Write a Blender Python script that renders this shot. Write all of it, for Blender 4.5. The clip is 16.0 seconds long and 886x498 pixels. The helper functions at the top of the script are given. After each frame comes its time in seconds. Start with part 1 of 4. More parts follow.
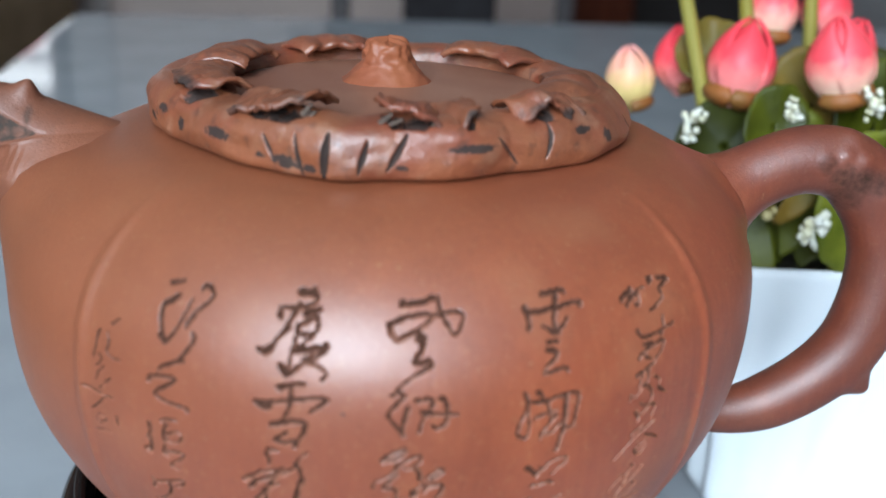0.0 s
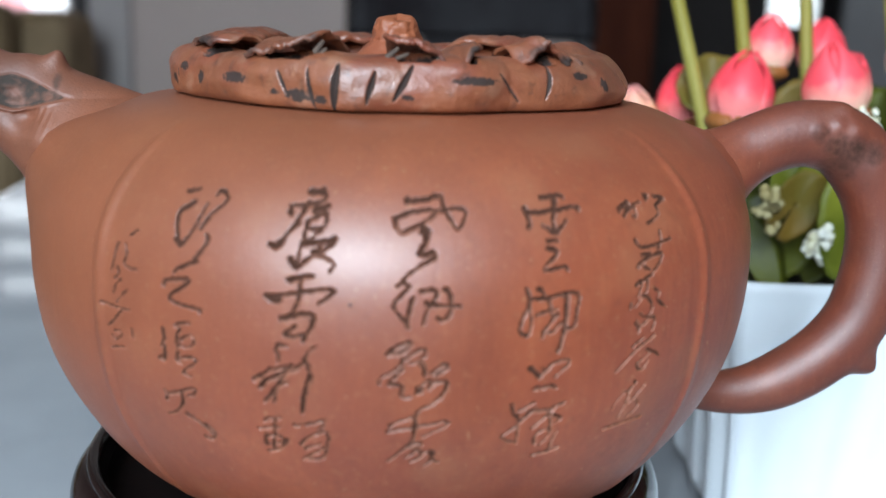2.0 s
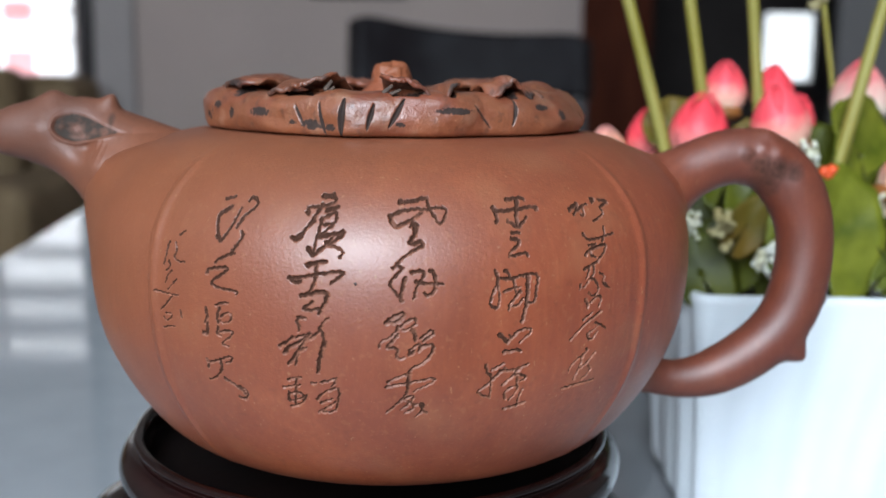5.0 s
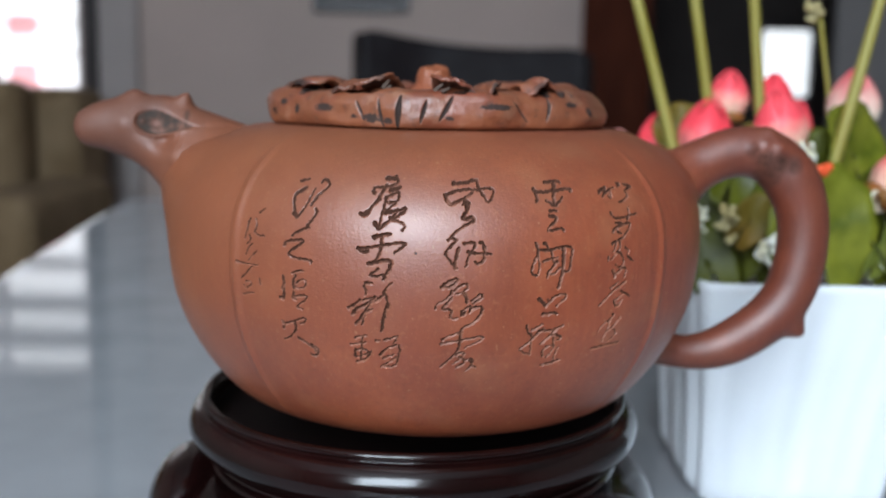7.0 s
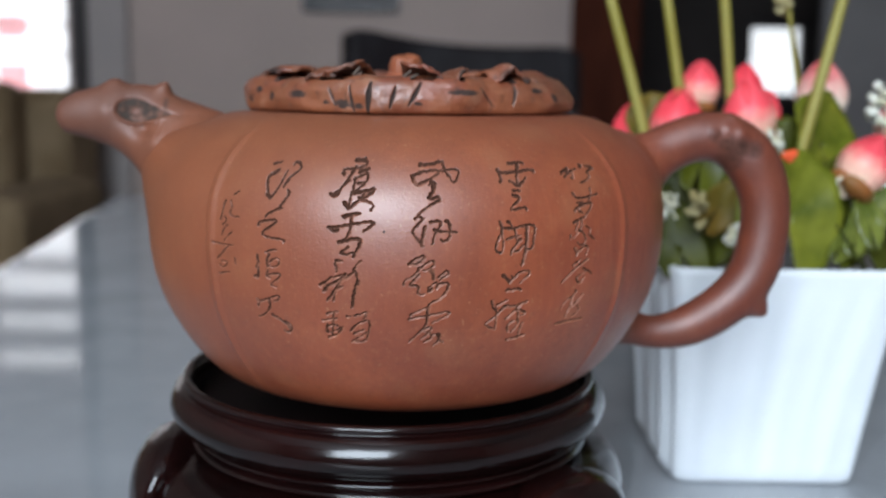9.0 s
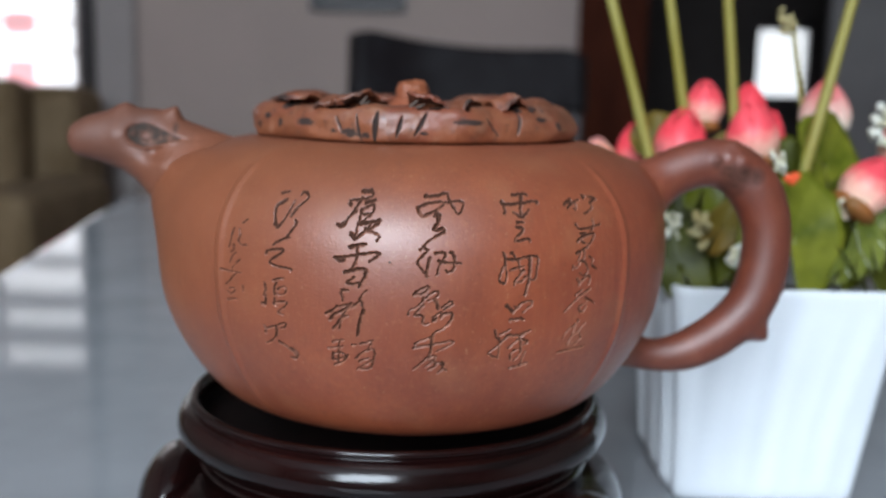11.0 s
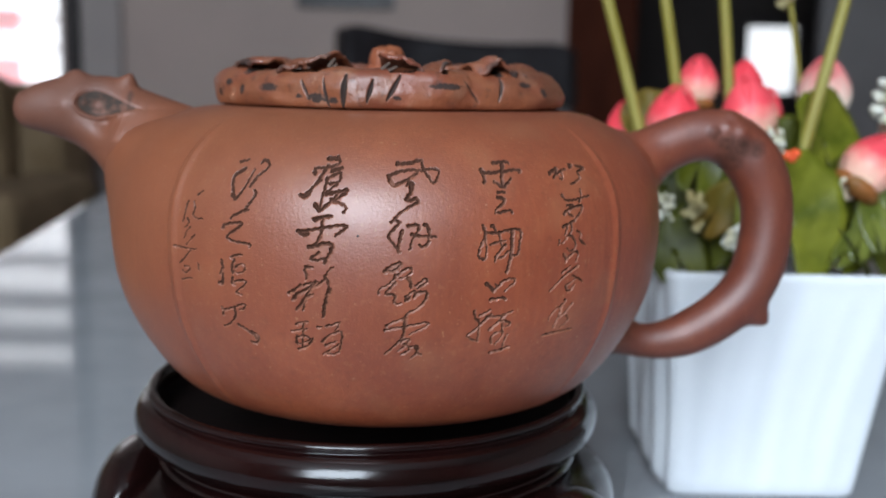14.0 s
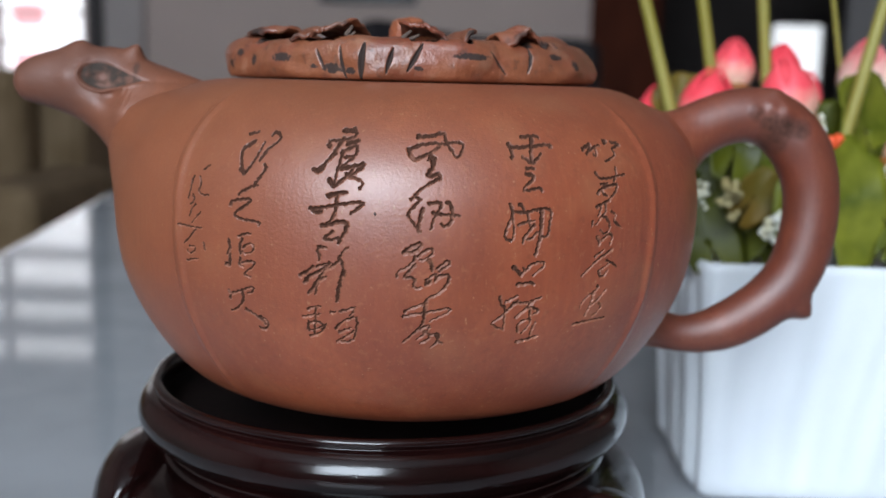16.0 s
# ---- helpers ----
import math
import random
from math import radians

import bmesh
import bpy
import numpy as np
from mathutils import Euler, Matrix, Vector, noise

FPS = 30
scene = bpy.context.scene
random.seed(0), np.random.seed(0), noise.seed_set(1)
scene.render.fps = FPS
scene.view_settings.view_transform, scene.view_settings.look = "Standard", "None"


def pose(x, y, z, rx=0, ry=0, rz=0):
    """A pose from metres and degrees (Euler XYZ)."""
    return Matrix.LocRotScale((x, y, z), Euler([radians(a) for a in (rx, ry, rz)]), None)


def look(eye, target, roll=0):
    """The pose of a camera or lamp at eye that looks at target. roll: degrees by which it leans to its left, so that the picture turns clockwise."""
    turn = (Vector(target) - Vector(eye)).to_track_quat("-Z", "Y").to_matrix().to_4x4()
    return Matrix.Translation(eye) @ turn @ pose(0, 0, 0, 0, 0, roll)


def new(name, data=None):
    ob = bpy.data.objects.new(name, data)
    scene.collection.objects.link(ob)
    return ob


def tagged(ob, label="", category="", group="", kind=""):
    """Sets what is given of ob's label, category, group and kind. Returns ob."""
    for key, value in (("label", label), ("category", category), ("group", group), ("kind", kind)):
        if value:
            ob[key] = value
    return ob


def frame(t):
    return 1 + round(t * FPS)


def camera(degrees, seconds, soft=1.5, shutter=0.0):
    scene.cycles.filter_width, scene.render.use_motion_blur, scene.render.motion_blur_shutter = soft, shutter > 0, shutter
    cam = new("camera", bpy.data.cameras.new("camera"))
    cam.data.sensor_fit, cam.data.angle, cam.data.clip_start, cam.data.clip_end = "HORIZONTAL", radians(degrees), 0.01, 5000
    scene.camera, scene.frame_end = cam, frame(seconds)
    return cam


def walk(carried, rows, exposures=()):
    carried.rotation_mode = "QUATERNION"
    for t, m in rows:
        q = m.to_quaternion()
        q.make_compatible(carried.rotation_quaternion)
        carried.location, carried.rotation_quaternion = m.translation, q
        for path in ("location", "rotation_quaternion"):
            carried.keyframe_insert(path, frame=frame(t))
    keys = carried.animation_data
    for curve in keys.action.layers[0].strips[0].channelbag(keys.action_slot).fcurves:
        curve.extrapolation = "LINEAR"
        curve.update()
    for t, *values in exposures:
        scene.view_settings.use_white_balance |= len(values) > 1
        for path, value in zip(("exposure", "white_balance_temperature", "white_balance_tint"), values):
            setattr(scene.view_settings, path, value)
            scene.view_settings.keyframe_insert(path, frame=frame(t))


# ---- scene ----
cam = camera(45.28, 16.0)
cam.data.dof.use_dof = True
cam.data.dof.focus_distance = 0.169
cam.data.dof.aperture_fstop = 18.0
# seconds, eye in metres, pitch, roll and yaw in degrees
PATH = [
    (0.0, 0.0074, -0.1635, 0.1540, -20.07, -2.32, 0.24),
    (0.5, 0.0073, -0.1652, 0.1464, -17.66, -1.80, -0.22),
    (1.0, 0.0085, -0.1725, 0.1406, -15.53, -1.64, 0.20),
    (1.5, 0.0071, -0.1738, 0.1362, -13.89, -1.14, 0.51),
    (2.0, 0.0102, -0.1766, 0.1289, -12.64, -1.60, 1.08),
    (2.5, 0.0113, -0.1823, 0.1282, -11.69, -1.39, 1.31),
    (3.0, 0.0106, -0.1888, 0.1243, -11.36, -1.42, 1.39),
    (3.5, 0.0098, -0.1911, 0.1210, -11.52, -1.65, 1.51),
    (4.0, 0.0137, -0.1961, 0.1230, -10.99, -0.96, 1.45),
    (6.5, 0.0095, -0.2323, 0.1273, -8.41, -0.90, 0.86),
    (7.0, 0.0053, -0.2366, 0.1235, -8.71, -1.05, 0.99),
    (7.5, 0.0113, -0.2406, 0.1228, -8.98, -0.77, 0.37),
    (8.0, 0.0124, -0.2448, 0.1252, -8.72, -0.46, 0.67),
    (8.5, 0.0114, -0.2448, 0.1247, -8.74, -0.63, 0.40),
    (9.0, 0.0099, -0.2445, 0.1209, -8.70, -0.77, 0.52),
    (9.5, 0.0098, -0.2469, 0.1231, -8.92, -0.73, 0.83),
    (12.0, 0.0104, -0.2461, 0.1275, -8.75, -1.41, 0.77),
    (12.5, 0.0109, -0.2393, 0.1268, -8.93, -1.30, 0.61),
    (13.0, 0.0083, -0.2380, 0.1260, -8.51, -1.59, 0.55),
    (13.5, 0.0113, -0.2365, 0.1241, -8.43, -1.18, 0.49),
    (14.0, 0.0126, -0.2304, 0.1203, -8.86, -1.08, 0.32),
    (14.5, 0.0117, -0.2246, 0.1221, -8.71, -1.58, 0.70),
    (15.0, 0.0132, -0.2235, 0.1225, -8.81, -1.43, 0.91),
    (15.5, 0.0134, -0.2197, 0.1129, -9.05, -1.40, 0.94),
    (16.0, 0.0121, -0.2178, 0.1155, -8.99, -1.42, 1.48),
]
walk(cam, [(t, pose(x, y, z, 90 + pitch, roll, yaw)) for t, x, y, z, pitch, roll, yaw in PATH],
     [(0.0, 0.50, 6100, 5), (1.0, 0.52, 6100, 5), (2.0, 0.47, 6100, 5), (4.0, 0.38, 6200, 6.5), (6.5, 0.20, 6350, 9), (9.5, 0.10, 6400, 10), (16.0, 0.08, 6400, 10.5)])

# ---- light: daylight from a window behind the camera, two more in the back wall ----
world = bpy.data.worlds.new("world")
scene.world = world
world.use_nodes = True
sky = world.node_tree.nodes.new("ShaderNodeTexSky")
sky.sky_type, sky.sun_disc = "NISHITA", False
sky.sun_elevation, sky.sun_rotation = radians(48), radians(150)
world.node_tree.links.new(sky.outputs["Color"], world.node_tree.nodes["Background"].inputs["Color"])
world.node_tree.nodes["Background"].inputs["Strength"].default_value = 0.12


def window_light(name, m, width, height, watts, colour):
    lamp = bpy.data.lights.new(name, "AREA")
    lamp.shape, lamp.size, lamp.size_y, lamp.energy, lamp.color = "RECTANGLE", width, height, watts, colour
    ob = new(name, lamp)
    ob.matrix_world = m
    return ob


window_light("daylight_front", look((-0.40, -1.93, 1.08), (-0.32, 0.0, 0.66)), 1.00, 1.40, 74, (0.78, 0.895, 1.0))


# ---- materials ----
def material(name, colour, rough=0.5, metal=0.0, second=None, scale=40.0, blend=(0.35, 0.65), grain=0.0, grain_scale=400.0,
             rough_vary=0.0, coat=0.0, spec=0.5, stretch=(1, 1, 1), emit=None):
    """A surface with a base colour, a second colour in blotches, a fine relief and an uneven gloss."""
    m = bpy.data.materials.new(name)
    m.use_nodes = True
    nt = m.node_tree
    b = nt.nodes["Principled BSDF"]
    b.inputs["Base Color"].default_value = (*colour, 1)
    b.inputs["Roughness"].default_value, b.inputs["Metallic"].default_value = rough, metal
    b.inputs["Specular IOR Level"].default_value = spec
    b.inputs["Coat Weight"].default_value, b.inputs["Coat Roughness"].default_value = coat, 0.08
    if emit:
        b.inputs["Emission Color"].default_value, b.inputs["Emission Strength"].default_value = (*emit[:3], 1), emit[3]
    co = nt.nodes.new("ShaderNodeTexCoord")
    mp = nt.nodes.new("ShaderNodeMapping")
    mp.inputs["Scale"].default_value = stretch
    nt.links.new(co.outputs["Object"], mp.inputs["Vector"])

    def cloud(s, detail=4.0):
        n = nt.nodes.new("ShaderNodeTexNoise")
        n.inputs["Scale"].default_value, n.inputs["Detail"].default_value = s, detail
        nt.links.new(mp.outputs["Vector"], n.inputs["Vector"])
        return n.outputs["Fac"]

    if second:
        ramp = nt.nodes.new("ShaderNodeValToRGB")
        ramp.color_ramp.elements[0].position, ramp.color_ramp.elements[1].position = blend
        ramp.color_ramp.elements[0].color, ramp.color_ramp.elements[1].color = (*colour, 1), (*second, 1)
        nt.links.new(cloud(scale), ramp.inputs["Fac"])
        nt.links.new(ramp.outputs["Color"], b.inputs["Base Color"])
    if rough_vary:
        r = nt.nodes.new("ShaderNodeMapRange")
        r.inputs["To Min"].default_value, r.inputs["To Max"].default_value = max(0.02, rough - rough_vary), rough + rough_vary
        nt.links.new(cloud(scale * 1.7), r.inputs["Value"])
        nt.links.new(r.outputs["Result"], b.inputs["Roughness"])
    if grain:
        bump = nt.nodes.new("ShaderNodeBump")
        bump.inputs["Strength"].default_value, bump.inputs["Distance"].default_value = 1.0, grain
        nt.links.new(cloud(grain_scale, 6.0), bump.inputs["Height"])
        nt.links.new(bump.outputs["Normal"], b.inputs["Normal"])
    return m


def clay_material(name, colour, second, specks, rough=0.46, dark=(0.026, 0.018, 0.016), patches=(), relief=0.00004, skin=(0.082, 0.0175, 0.0092), flush=0.0, dry=0.0):
    """Fired clay: cloudy tones, upright drag marks of the burnishing tool, pale sand grains and a soft sheen."""
    m = material(name, colour, rough, second=second, scale=16, blend=(0.32, 0.68), rough_vary=0.05, spec=0.88)
    nt = m.node_tree
    b, ramp = nt.nodes["Principled BSDF"], nt.nodes["Color Ramp"]
    b.inputs["IOR"].default_value = 1.57
    co = nt.nodes["Texture Coordinate"]

    def cloud(scale, detail, stretch):
        mp, n = nt.nodes.new("ShaderNodeMapping"), nt.nodes.new("ShaderNodeTexNoise")
        mp.inputs["Scale"].default_value = stretch
        n.inputs["Scale"].default_value, n.inputs["Detail"].default_value = scale, detail
        nt.links.new(co.outputs["Object"], mp.inputs["Vector"])
        nt.links.new(mp.outputs["Vector"], n.inputs["Vector"])
        return n.outputs["Fac"]

    def over(fac, lo, hi, most, under, colour):
        pick, mix = nt.nodes.new("ShaderNodeMapRange"), nt.nodes.new("ShaderNodeMix")
        pick.inputs["From Min"].default_value, pick.inputs["From Max"].default_value, pick.inputs["To Max"].default_value = lo, hi, most
        mix.data_type = "RGBA"
        nt.links.new(fac, pick.inputs["Value"])
        nt.links.new(pick.outputs["Result"], mix.inputs["Factor"])
        nt.links.new(under, mix.inputs["A"])
        mix.inputs["B"].default_value = (*colour, 1)
        return mix.outputs["Result"]

    drag = cloud(1100, 4, (1, 1, 0.10))
    tone = over(drag, 0.45, 0.80, 0.34, ramp.outputs["Color"], tuple(c * 1.5 for c in second))
    tone = over(cloud(26, 5, (1, 1, 0.7)), 0.46, 0.72, 0.55, tone, tuple(c * 0.52 for c in colour))
    tone = over(cloud(130, 4, (1, 1, 0.4)), 0.48, 0.72, 0.32, tone, tuple(c * 1.35 for c in second))
    tone = over(cloud(700, 3, (1, 1, 1)), 0.56, 0.72, 0.30, tone, tuple(c * 0.45 for c in colour))
    tone = over(cloud(1500, 2, (1, 1, 0.5)), 0.70, 0.76, specks, tone, (0.50, 0.26, 0.13))
    for scale, lo, hi, most, shade in patches:
        tone = over(cloud(scale, 6, (1, 1, 1)), lo, hi, most, tone, shade)
    # tanner towards minus x and the top, with a cloudy edge
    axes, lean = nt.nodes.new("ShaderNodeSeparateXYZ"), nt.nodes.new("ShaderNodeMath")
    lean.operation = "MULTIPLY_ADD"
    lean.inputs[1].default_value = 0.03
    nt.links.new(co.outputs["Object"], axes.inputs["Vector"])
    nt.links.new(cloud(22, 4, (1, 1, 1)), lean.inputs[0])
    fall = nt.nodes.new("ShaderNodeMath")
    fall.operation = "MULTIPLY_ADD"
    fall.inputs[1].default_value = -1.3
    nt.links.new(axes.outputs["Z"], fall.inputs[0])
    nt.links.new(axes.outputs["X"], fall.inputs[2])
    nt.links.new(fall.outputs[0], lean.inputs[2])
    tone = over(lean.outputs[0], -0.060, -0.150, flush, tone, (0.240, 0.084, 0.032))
    # the darker skin of use, with shade painted on the handle and spout
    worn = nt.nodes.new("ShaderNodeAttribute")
    worn.attribute_name = "wear_shade"
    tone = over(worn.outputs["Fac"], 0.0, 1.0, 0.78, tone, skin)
    # black slip, ink and stains, laid on by hand, and painted shade, where the mesh says so
    slip_shade, ragged = nt.nodes.new("ShaderNodeAttribute"), nt.nodes.new("ShaderNodeMath")
    slip_shade.attribute_name = "slip_shade"
    ragged.operation = "MULTIPLY_ADD"
    nt.links.new(cloud(900, 5, (1, 1, 1)), ragged.inputs[0])
    nt.links.new(slip_shade.outputs["Fac"], ragged.inputs[1])
    nt.links.new(slip_shade.outputs["Fac"], ragged.inputs[2])
    tone = over(ragged.outputs[0], 0.42, 0.85, 0.94, tone, dark)
    for socket, clean, smeared in (("Roughness", rough, 0.8), ("Specular IOR Level", 0.88, 0.10)):
        dull = nt.nodes.new("ShaderNodeMapRange")
        dull.inputs["From Min"].default_value, dull.inputs["From Max"].default_value = 0.42, 0.85
        dull.inputs["To Max"].default_value = smeared
        matt = nt.nodes.new("ShaderNodeMapRange")
        matt.inputs["To Min"].default_value, matt.inputs["To Max"].default_value = clean, (1 - dry) * clean + dry * smeared
        nt.links.new(worn.outputs["Fac"], matt.inputs["Value"])
        nt.links.new(matt.outputs["Result"], dull.inputs["To Min"])
        nt.links.new(ragged.outputs[0], dull.inputs["Value"])
        nt.links.new(dull.outputs["Result"], b.inputs[socket])
    nt.links.new(tone, b.inputs["Base Color"])
    bump, fine = nt.nodes.new("ShaderNodeBump"), nt.nodes.new("ShaderNodeBump")
    bump.inputs["Distance"].default_value, fine.inputs["Distance"].default_value = 0.000025, relief
    nt.links.new(drag, bump.inputs["Height"])
    nt.links.new(cloud(2200, 3, (1, 1, 1)), fine.inputs["Height"])
    nt.links.new(bump.outputs["Normal"], fine.inputs["Normal"])
    nt.links.new(fine.outputs["Normal"], b.inputs["Normal"])
    return m


def gradient_material(name, low, high, start, end, rough=0.5):
    """A colour that turns into another along the piece's own length (its local z), with a noisy edge."""
    m = bpy.data.materials.new(name)
    m.use_nodes = True
    nt = m.node_tree
    b = nt.nodes["Principled BSDF"]
    b.inputs["Roughness"].default_value = rough
    co, sep = nt.nodes.new("ShaderNodeTexCoord"), nt.nodes.new("ShaderNodeSeparateXYZ")
    nt.links.new(co.outputs["Object"], sep.inputs["Vector"])
    n = nt.nodes.new("ShaderNodeTexNoise")
    n.inputs["Scale"].default_value = 180
    nt.links.new(co.outputs["Object"], n.inputs["Vector"])
    add = nt.nodes.new("ShaderNodeMath")
    add.operation = "MULTIPLY_ADD"
    nt.links.new(n.outputs["Fac"], add.inputs[0])
    add.inputs[1].default_value = (end - start) * 0.7
    nt.links.new(sep.outputs["Z"], add.inputs[2])
    r = nt.nodes.new("ShaderNodeMapRange")
    r.inputs["From Min"].default_value, r.inputs["From Max"].default_value = start + (end - start) * 0.35, end + (end - start) * 0.35
    nt.links.new(add.outputs[0], r.inputs["Value"])
    mix = nt.nodes.new("ShaderNodeMix")
    mix.data_type = "RGBA"
    nt.links.new(r.outputs["Result"], mix.inputs["Factor"])
    mix.inputs["A"].default_value, mix.inputs["B"].default_value = (*low, 1), (*high, 1)
    nt.links.new(mix.outputs["Result"], b.inputs["Base Color"])
    return m


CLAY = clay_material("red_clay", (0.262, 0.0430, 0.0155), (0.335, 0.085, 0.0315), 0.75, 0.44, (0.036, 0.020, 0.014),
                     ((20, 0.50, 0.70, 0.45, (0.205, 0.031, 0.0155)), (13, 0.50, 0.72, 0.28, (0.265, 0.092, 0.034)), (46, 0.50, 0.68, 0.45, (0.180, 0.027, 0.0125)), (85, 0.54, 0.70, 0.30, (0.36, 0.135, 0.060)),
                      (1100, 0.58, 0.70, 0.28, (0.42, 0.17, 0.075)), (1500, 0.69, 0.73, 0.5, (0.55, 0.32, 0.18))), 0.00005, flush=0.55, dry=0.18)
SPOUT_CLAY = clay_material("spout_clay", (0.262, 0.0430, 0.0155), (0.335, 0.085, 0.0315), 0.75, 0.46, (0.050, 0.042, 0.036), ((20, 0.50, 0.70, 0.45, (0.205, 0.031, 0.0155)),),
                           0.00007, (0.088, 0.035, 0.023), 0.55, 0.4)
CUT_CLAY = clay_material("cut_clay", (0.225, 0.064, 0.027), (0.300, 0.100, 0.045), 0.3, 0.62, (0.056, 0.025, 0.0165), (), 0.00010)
SHRED = material("torn_clay", (0.13, 0.085, 0.060), 0.8, second=(0.07, 0.045, 0.035), scale=700, grain=0.0002, grain_scale=900)
RIM_CLAY = clay_material("leaf_clay", (0.225, 0.056, 0.021), (0.300, 0.100, 0.040), 0.5, 0.43, (0.040, 0.032, 0.029),
                         ((110, 0.50, 0.66, 0.50, (0.22, 0.036, 0.018)), (240, 0.55, 0.68, 0.36, (0.42, 0.23, 0.14)), (420, 0.58, 0.68, 0.6, (0.085, 0.032, 0.020))), 0.00011)
KNOB_CLAY = material("knob_clay", (0.29, 0.088, 0.034), 0.5, second=(0.24, 0.064, 0.030), scale=90, grain=0.00012, grain_scale=420)
DISC_CLAY = material("lid_clay", (0.27, 0.12, 0.075), 0.42, second=(0.22, 0.085, 0.052), scale=60, grain=0.00005, grain_scale=1500)
BLACK_SLIP = material("black_slip", (0.030, 0.026, 0.030), 0.55, second=(0.09, 0.06, 0.055), scale=500, grain=0.0001, grain_scale=900)
WOOD = material("dark_rosewood", (0.0042, 0.0017, 0.0016), 0.14, second=(0.0135, 0.0030, 0.0027), scale=30, blend=(0.4, 0.7), grain=0.00004,
                grain_scale=260, rough_vary=0.06, spec=0.5, coat=0.0, stretch=(1, 1, 6))
WOOD_DULL = material("unpolished_rosewood", (0.004, 0.0022, 0.0020), 0.6, second=(0.009, 0.004, 0.0035), scale=40, spec=0.15, grain=0.00006, grain_scale=400)
TABLE = material("grey_tabletop", (0.32, 0.335, 0.355), 0.024, second=(0.38, 0.395, 0.415), scale=22, spec=0.5, rough_vary=0.01, grain=0.00002, grain_scale=300)
GLAZE = material("white_glaze", (0.80, 0.83, 0.86), 0.13, second=(0.75, 0.78, 0.82), scale=25, rough_vary=0.05)
SOIL = material("dark_foam", (0.010, 0.010, 0.006), 0.9, second=(0.025, 0.024, 0.010), scale=200, grain=0.001, grain_scale=200)
STEM = material("stem_green", (0.23, 0.19, 0.020), 0.5, second=(0.32, 0.28, 0.07), scale=60, stretch=(1, 1, 0.15))
LEAF = material("leaf_green", (0.032, 0.037, 0.0022), 0.42, second=(0.088, 0.096, 0.006), scale=60, blend=(0.38, 0.66), spec=0.22, grain=0.0003, grain_scale=160)
LEAF_BRIGHT = material("leaf_yellow_green", (0.066, 0.082, 0.004), 0.45, second=(0.175, 0.180, 0.016), scale=85, blend=(0.36, 0.66), spec=0.22, grain=0.0003, grain_scale=160)
LEAF_SHINY = material("leaf_shiny_green", (0.060, 0.080, 0.010), 0.18, second=(0.15, 0.17, 0.03), scale=85, spec=0.6, grain=0.0002, grain_scale=160)
LEAF_DARK = material("leaf_dark_green", (0.020, 0.024, 0.002), 0.5, second=(0.046, 0.050, 0.004), scale=60, spec=0.18, grain=0.0003, grain_scale=160)
LEAF_OLIVE = material("leaf_olive", (0.095, 0.075, 0.010), 0.5, second=(0.16, 0.095, 0.014), scale=70, spec=0.25, grain=0.0003, grain_scale=160)
SEPAL = material("sepal_brown", (0.30, 0.085, 0.016), 0.6, second=(0.20, 0.085, 0.016), scale=120)
PETAL = gradient_material("petal_pink", (0.88, 0.68, 0.50), (0.85, 0.075, 0.098), 0.001, 0.014)
PETAL_RED = gradient_material("petal_red", (0.85, 0.36, 0.32), (0.82, 0.055, 0.078), 0.000, 0.012)
PETAL_PALE = gradient_material("petal_pale", (0.88, 0.77, 0.62), (0.84, 0.10, 0.13), 0.006, 0.022)
PETAL_CREAM = gradient_material("petal_cream", (0.80, 0.58, 0.22), (0.84, 0.30, 0.30), 0.006, 0.024)
BLOSSOM = material("white_blossom", (0.78, 0.77, 0.70), 0.6, second=(0.62, 0.58, 0.38), scale=260)
BLOSSOM_BEIGE = material("beige_blossom", (0.33, 0.26, 0.10), 0.6, second=(0.44, 0.38, 0.20), scale=260)
ORANGE = material("orange_petal", (0.75, 0.09, 0.02), 0.5)
PLASTER = material("wall_paint", (0.490, 0.392, 0.352), 0.8, second=(0.44, 0.352, 0.318), scale=2.5, grain=0.0006, grain_scale=60)
# wall paint made darker: the pilaster's shade is put into its colour
SHADED_PLASTER = material("shaded_wall_paint", (0.40, 0.352, 0.338), 0.8, second=(0.365, 0.325, 0.31), scale=3, grain=0.0006, grain_scale=60)
CEILING = material("ceiling_paint", (0.55, 0.55, 0.55), 0.85, second=(0.50, 0.50, 0.50), scale=2, grain=0.0004, grain_scale=60)
FLOOR = material("floor_tile", (0.10, 0.078, 0.060), 0.35, second=(0.14, 0.11, 0.085), scale=6, rough_vary=0.08)
BROWN_WOOD = material("red_brown_wood", (0.048, 0.011, 0.005), 0.6, second=(0.075, 0.018, 0.008), scale=9, stretch=(4, 4, 0.6), rough_vary=0.06, spec=0.06)
BLACK_FABRIC = material("black_leather", (0.0095, 0.0065, 0.0078), 0.6, second=(0.020, 0.018, 0.020), scale=14, spec=0.15, grain=0.0006, grain_scale=220)
SOFA_FABRIC = material("brown_upholstery", (0.170, 0.112, 0.055), 0.85, second=(0.245, 0.170, 0.095), scale=9, grain=0.0008, grain_scale=500)
DARK_WALL = material("dim_hall_wall", (0.056, 0.043, 0.040), 0.8, second=(0.043, 0.033, 0.030), scale=3)
GREY_PAINT = material("grey_paint", (0.16, 0.15, 0.15), 0.7, second=(0.20, 0.19, 0.19), scale=4)
DARK_FRAME = material("dark_frame", (0.025, 0.02, 0.022), 0.4, second=(0.04, 0.03, 0.03), scale=20)
FRAME_WHITE = material("window_paint", (0.70, 0.60, 0.58), 0.5, second=(0.64, 0.50, 0.48), scale=12)
PICTURE = material("picture_print", (0.10, 0.09, 0.09), 0.6, second=(0.20, 0.17, 0.15), scale=7)
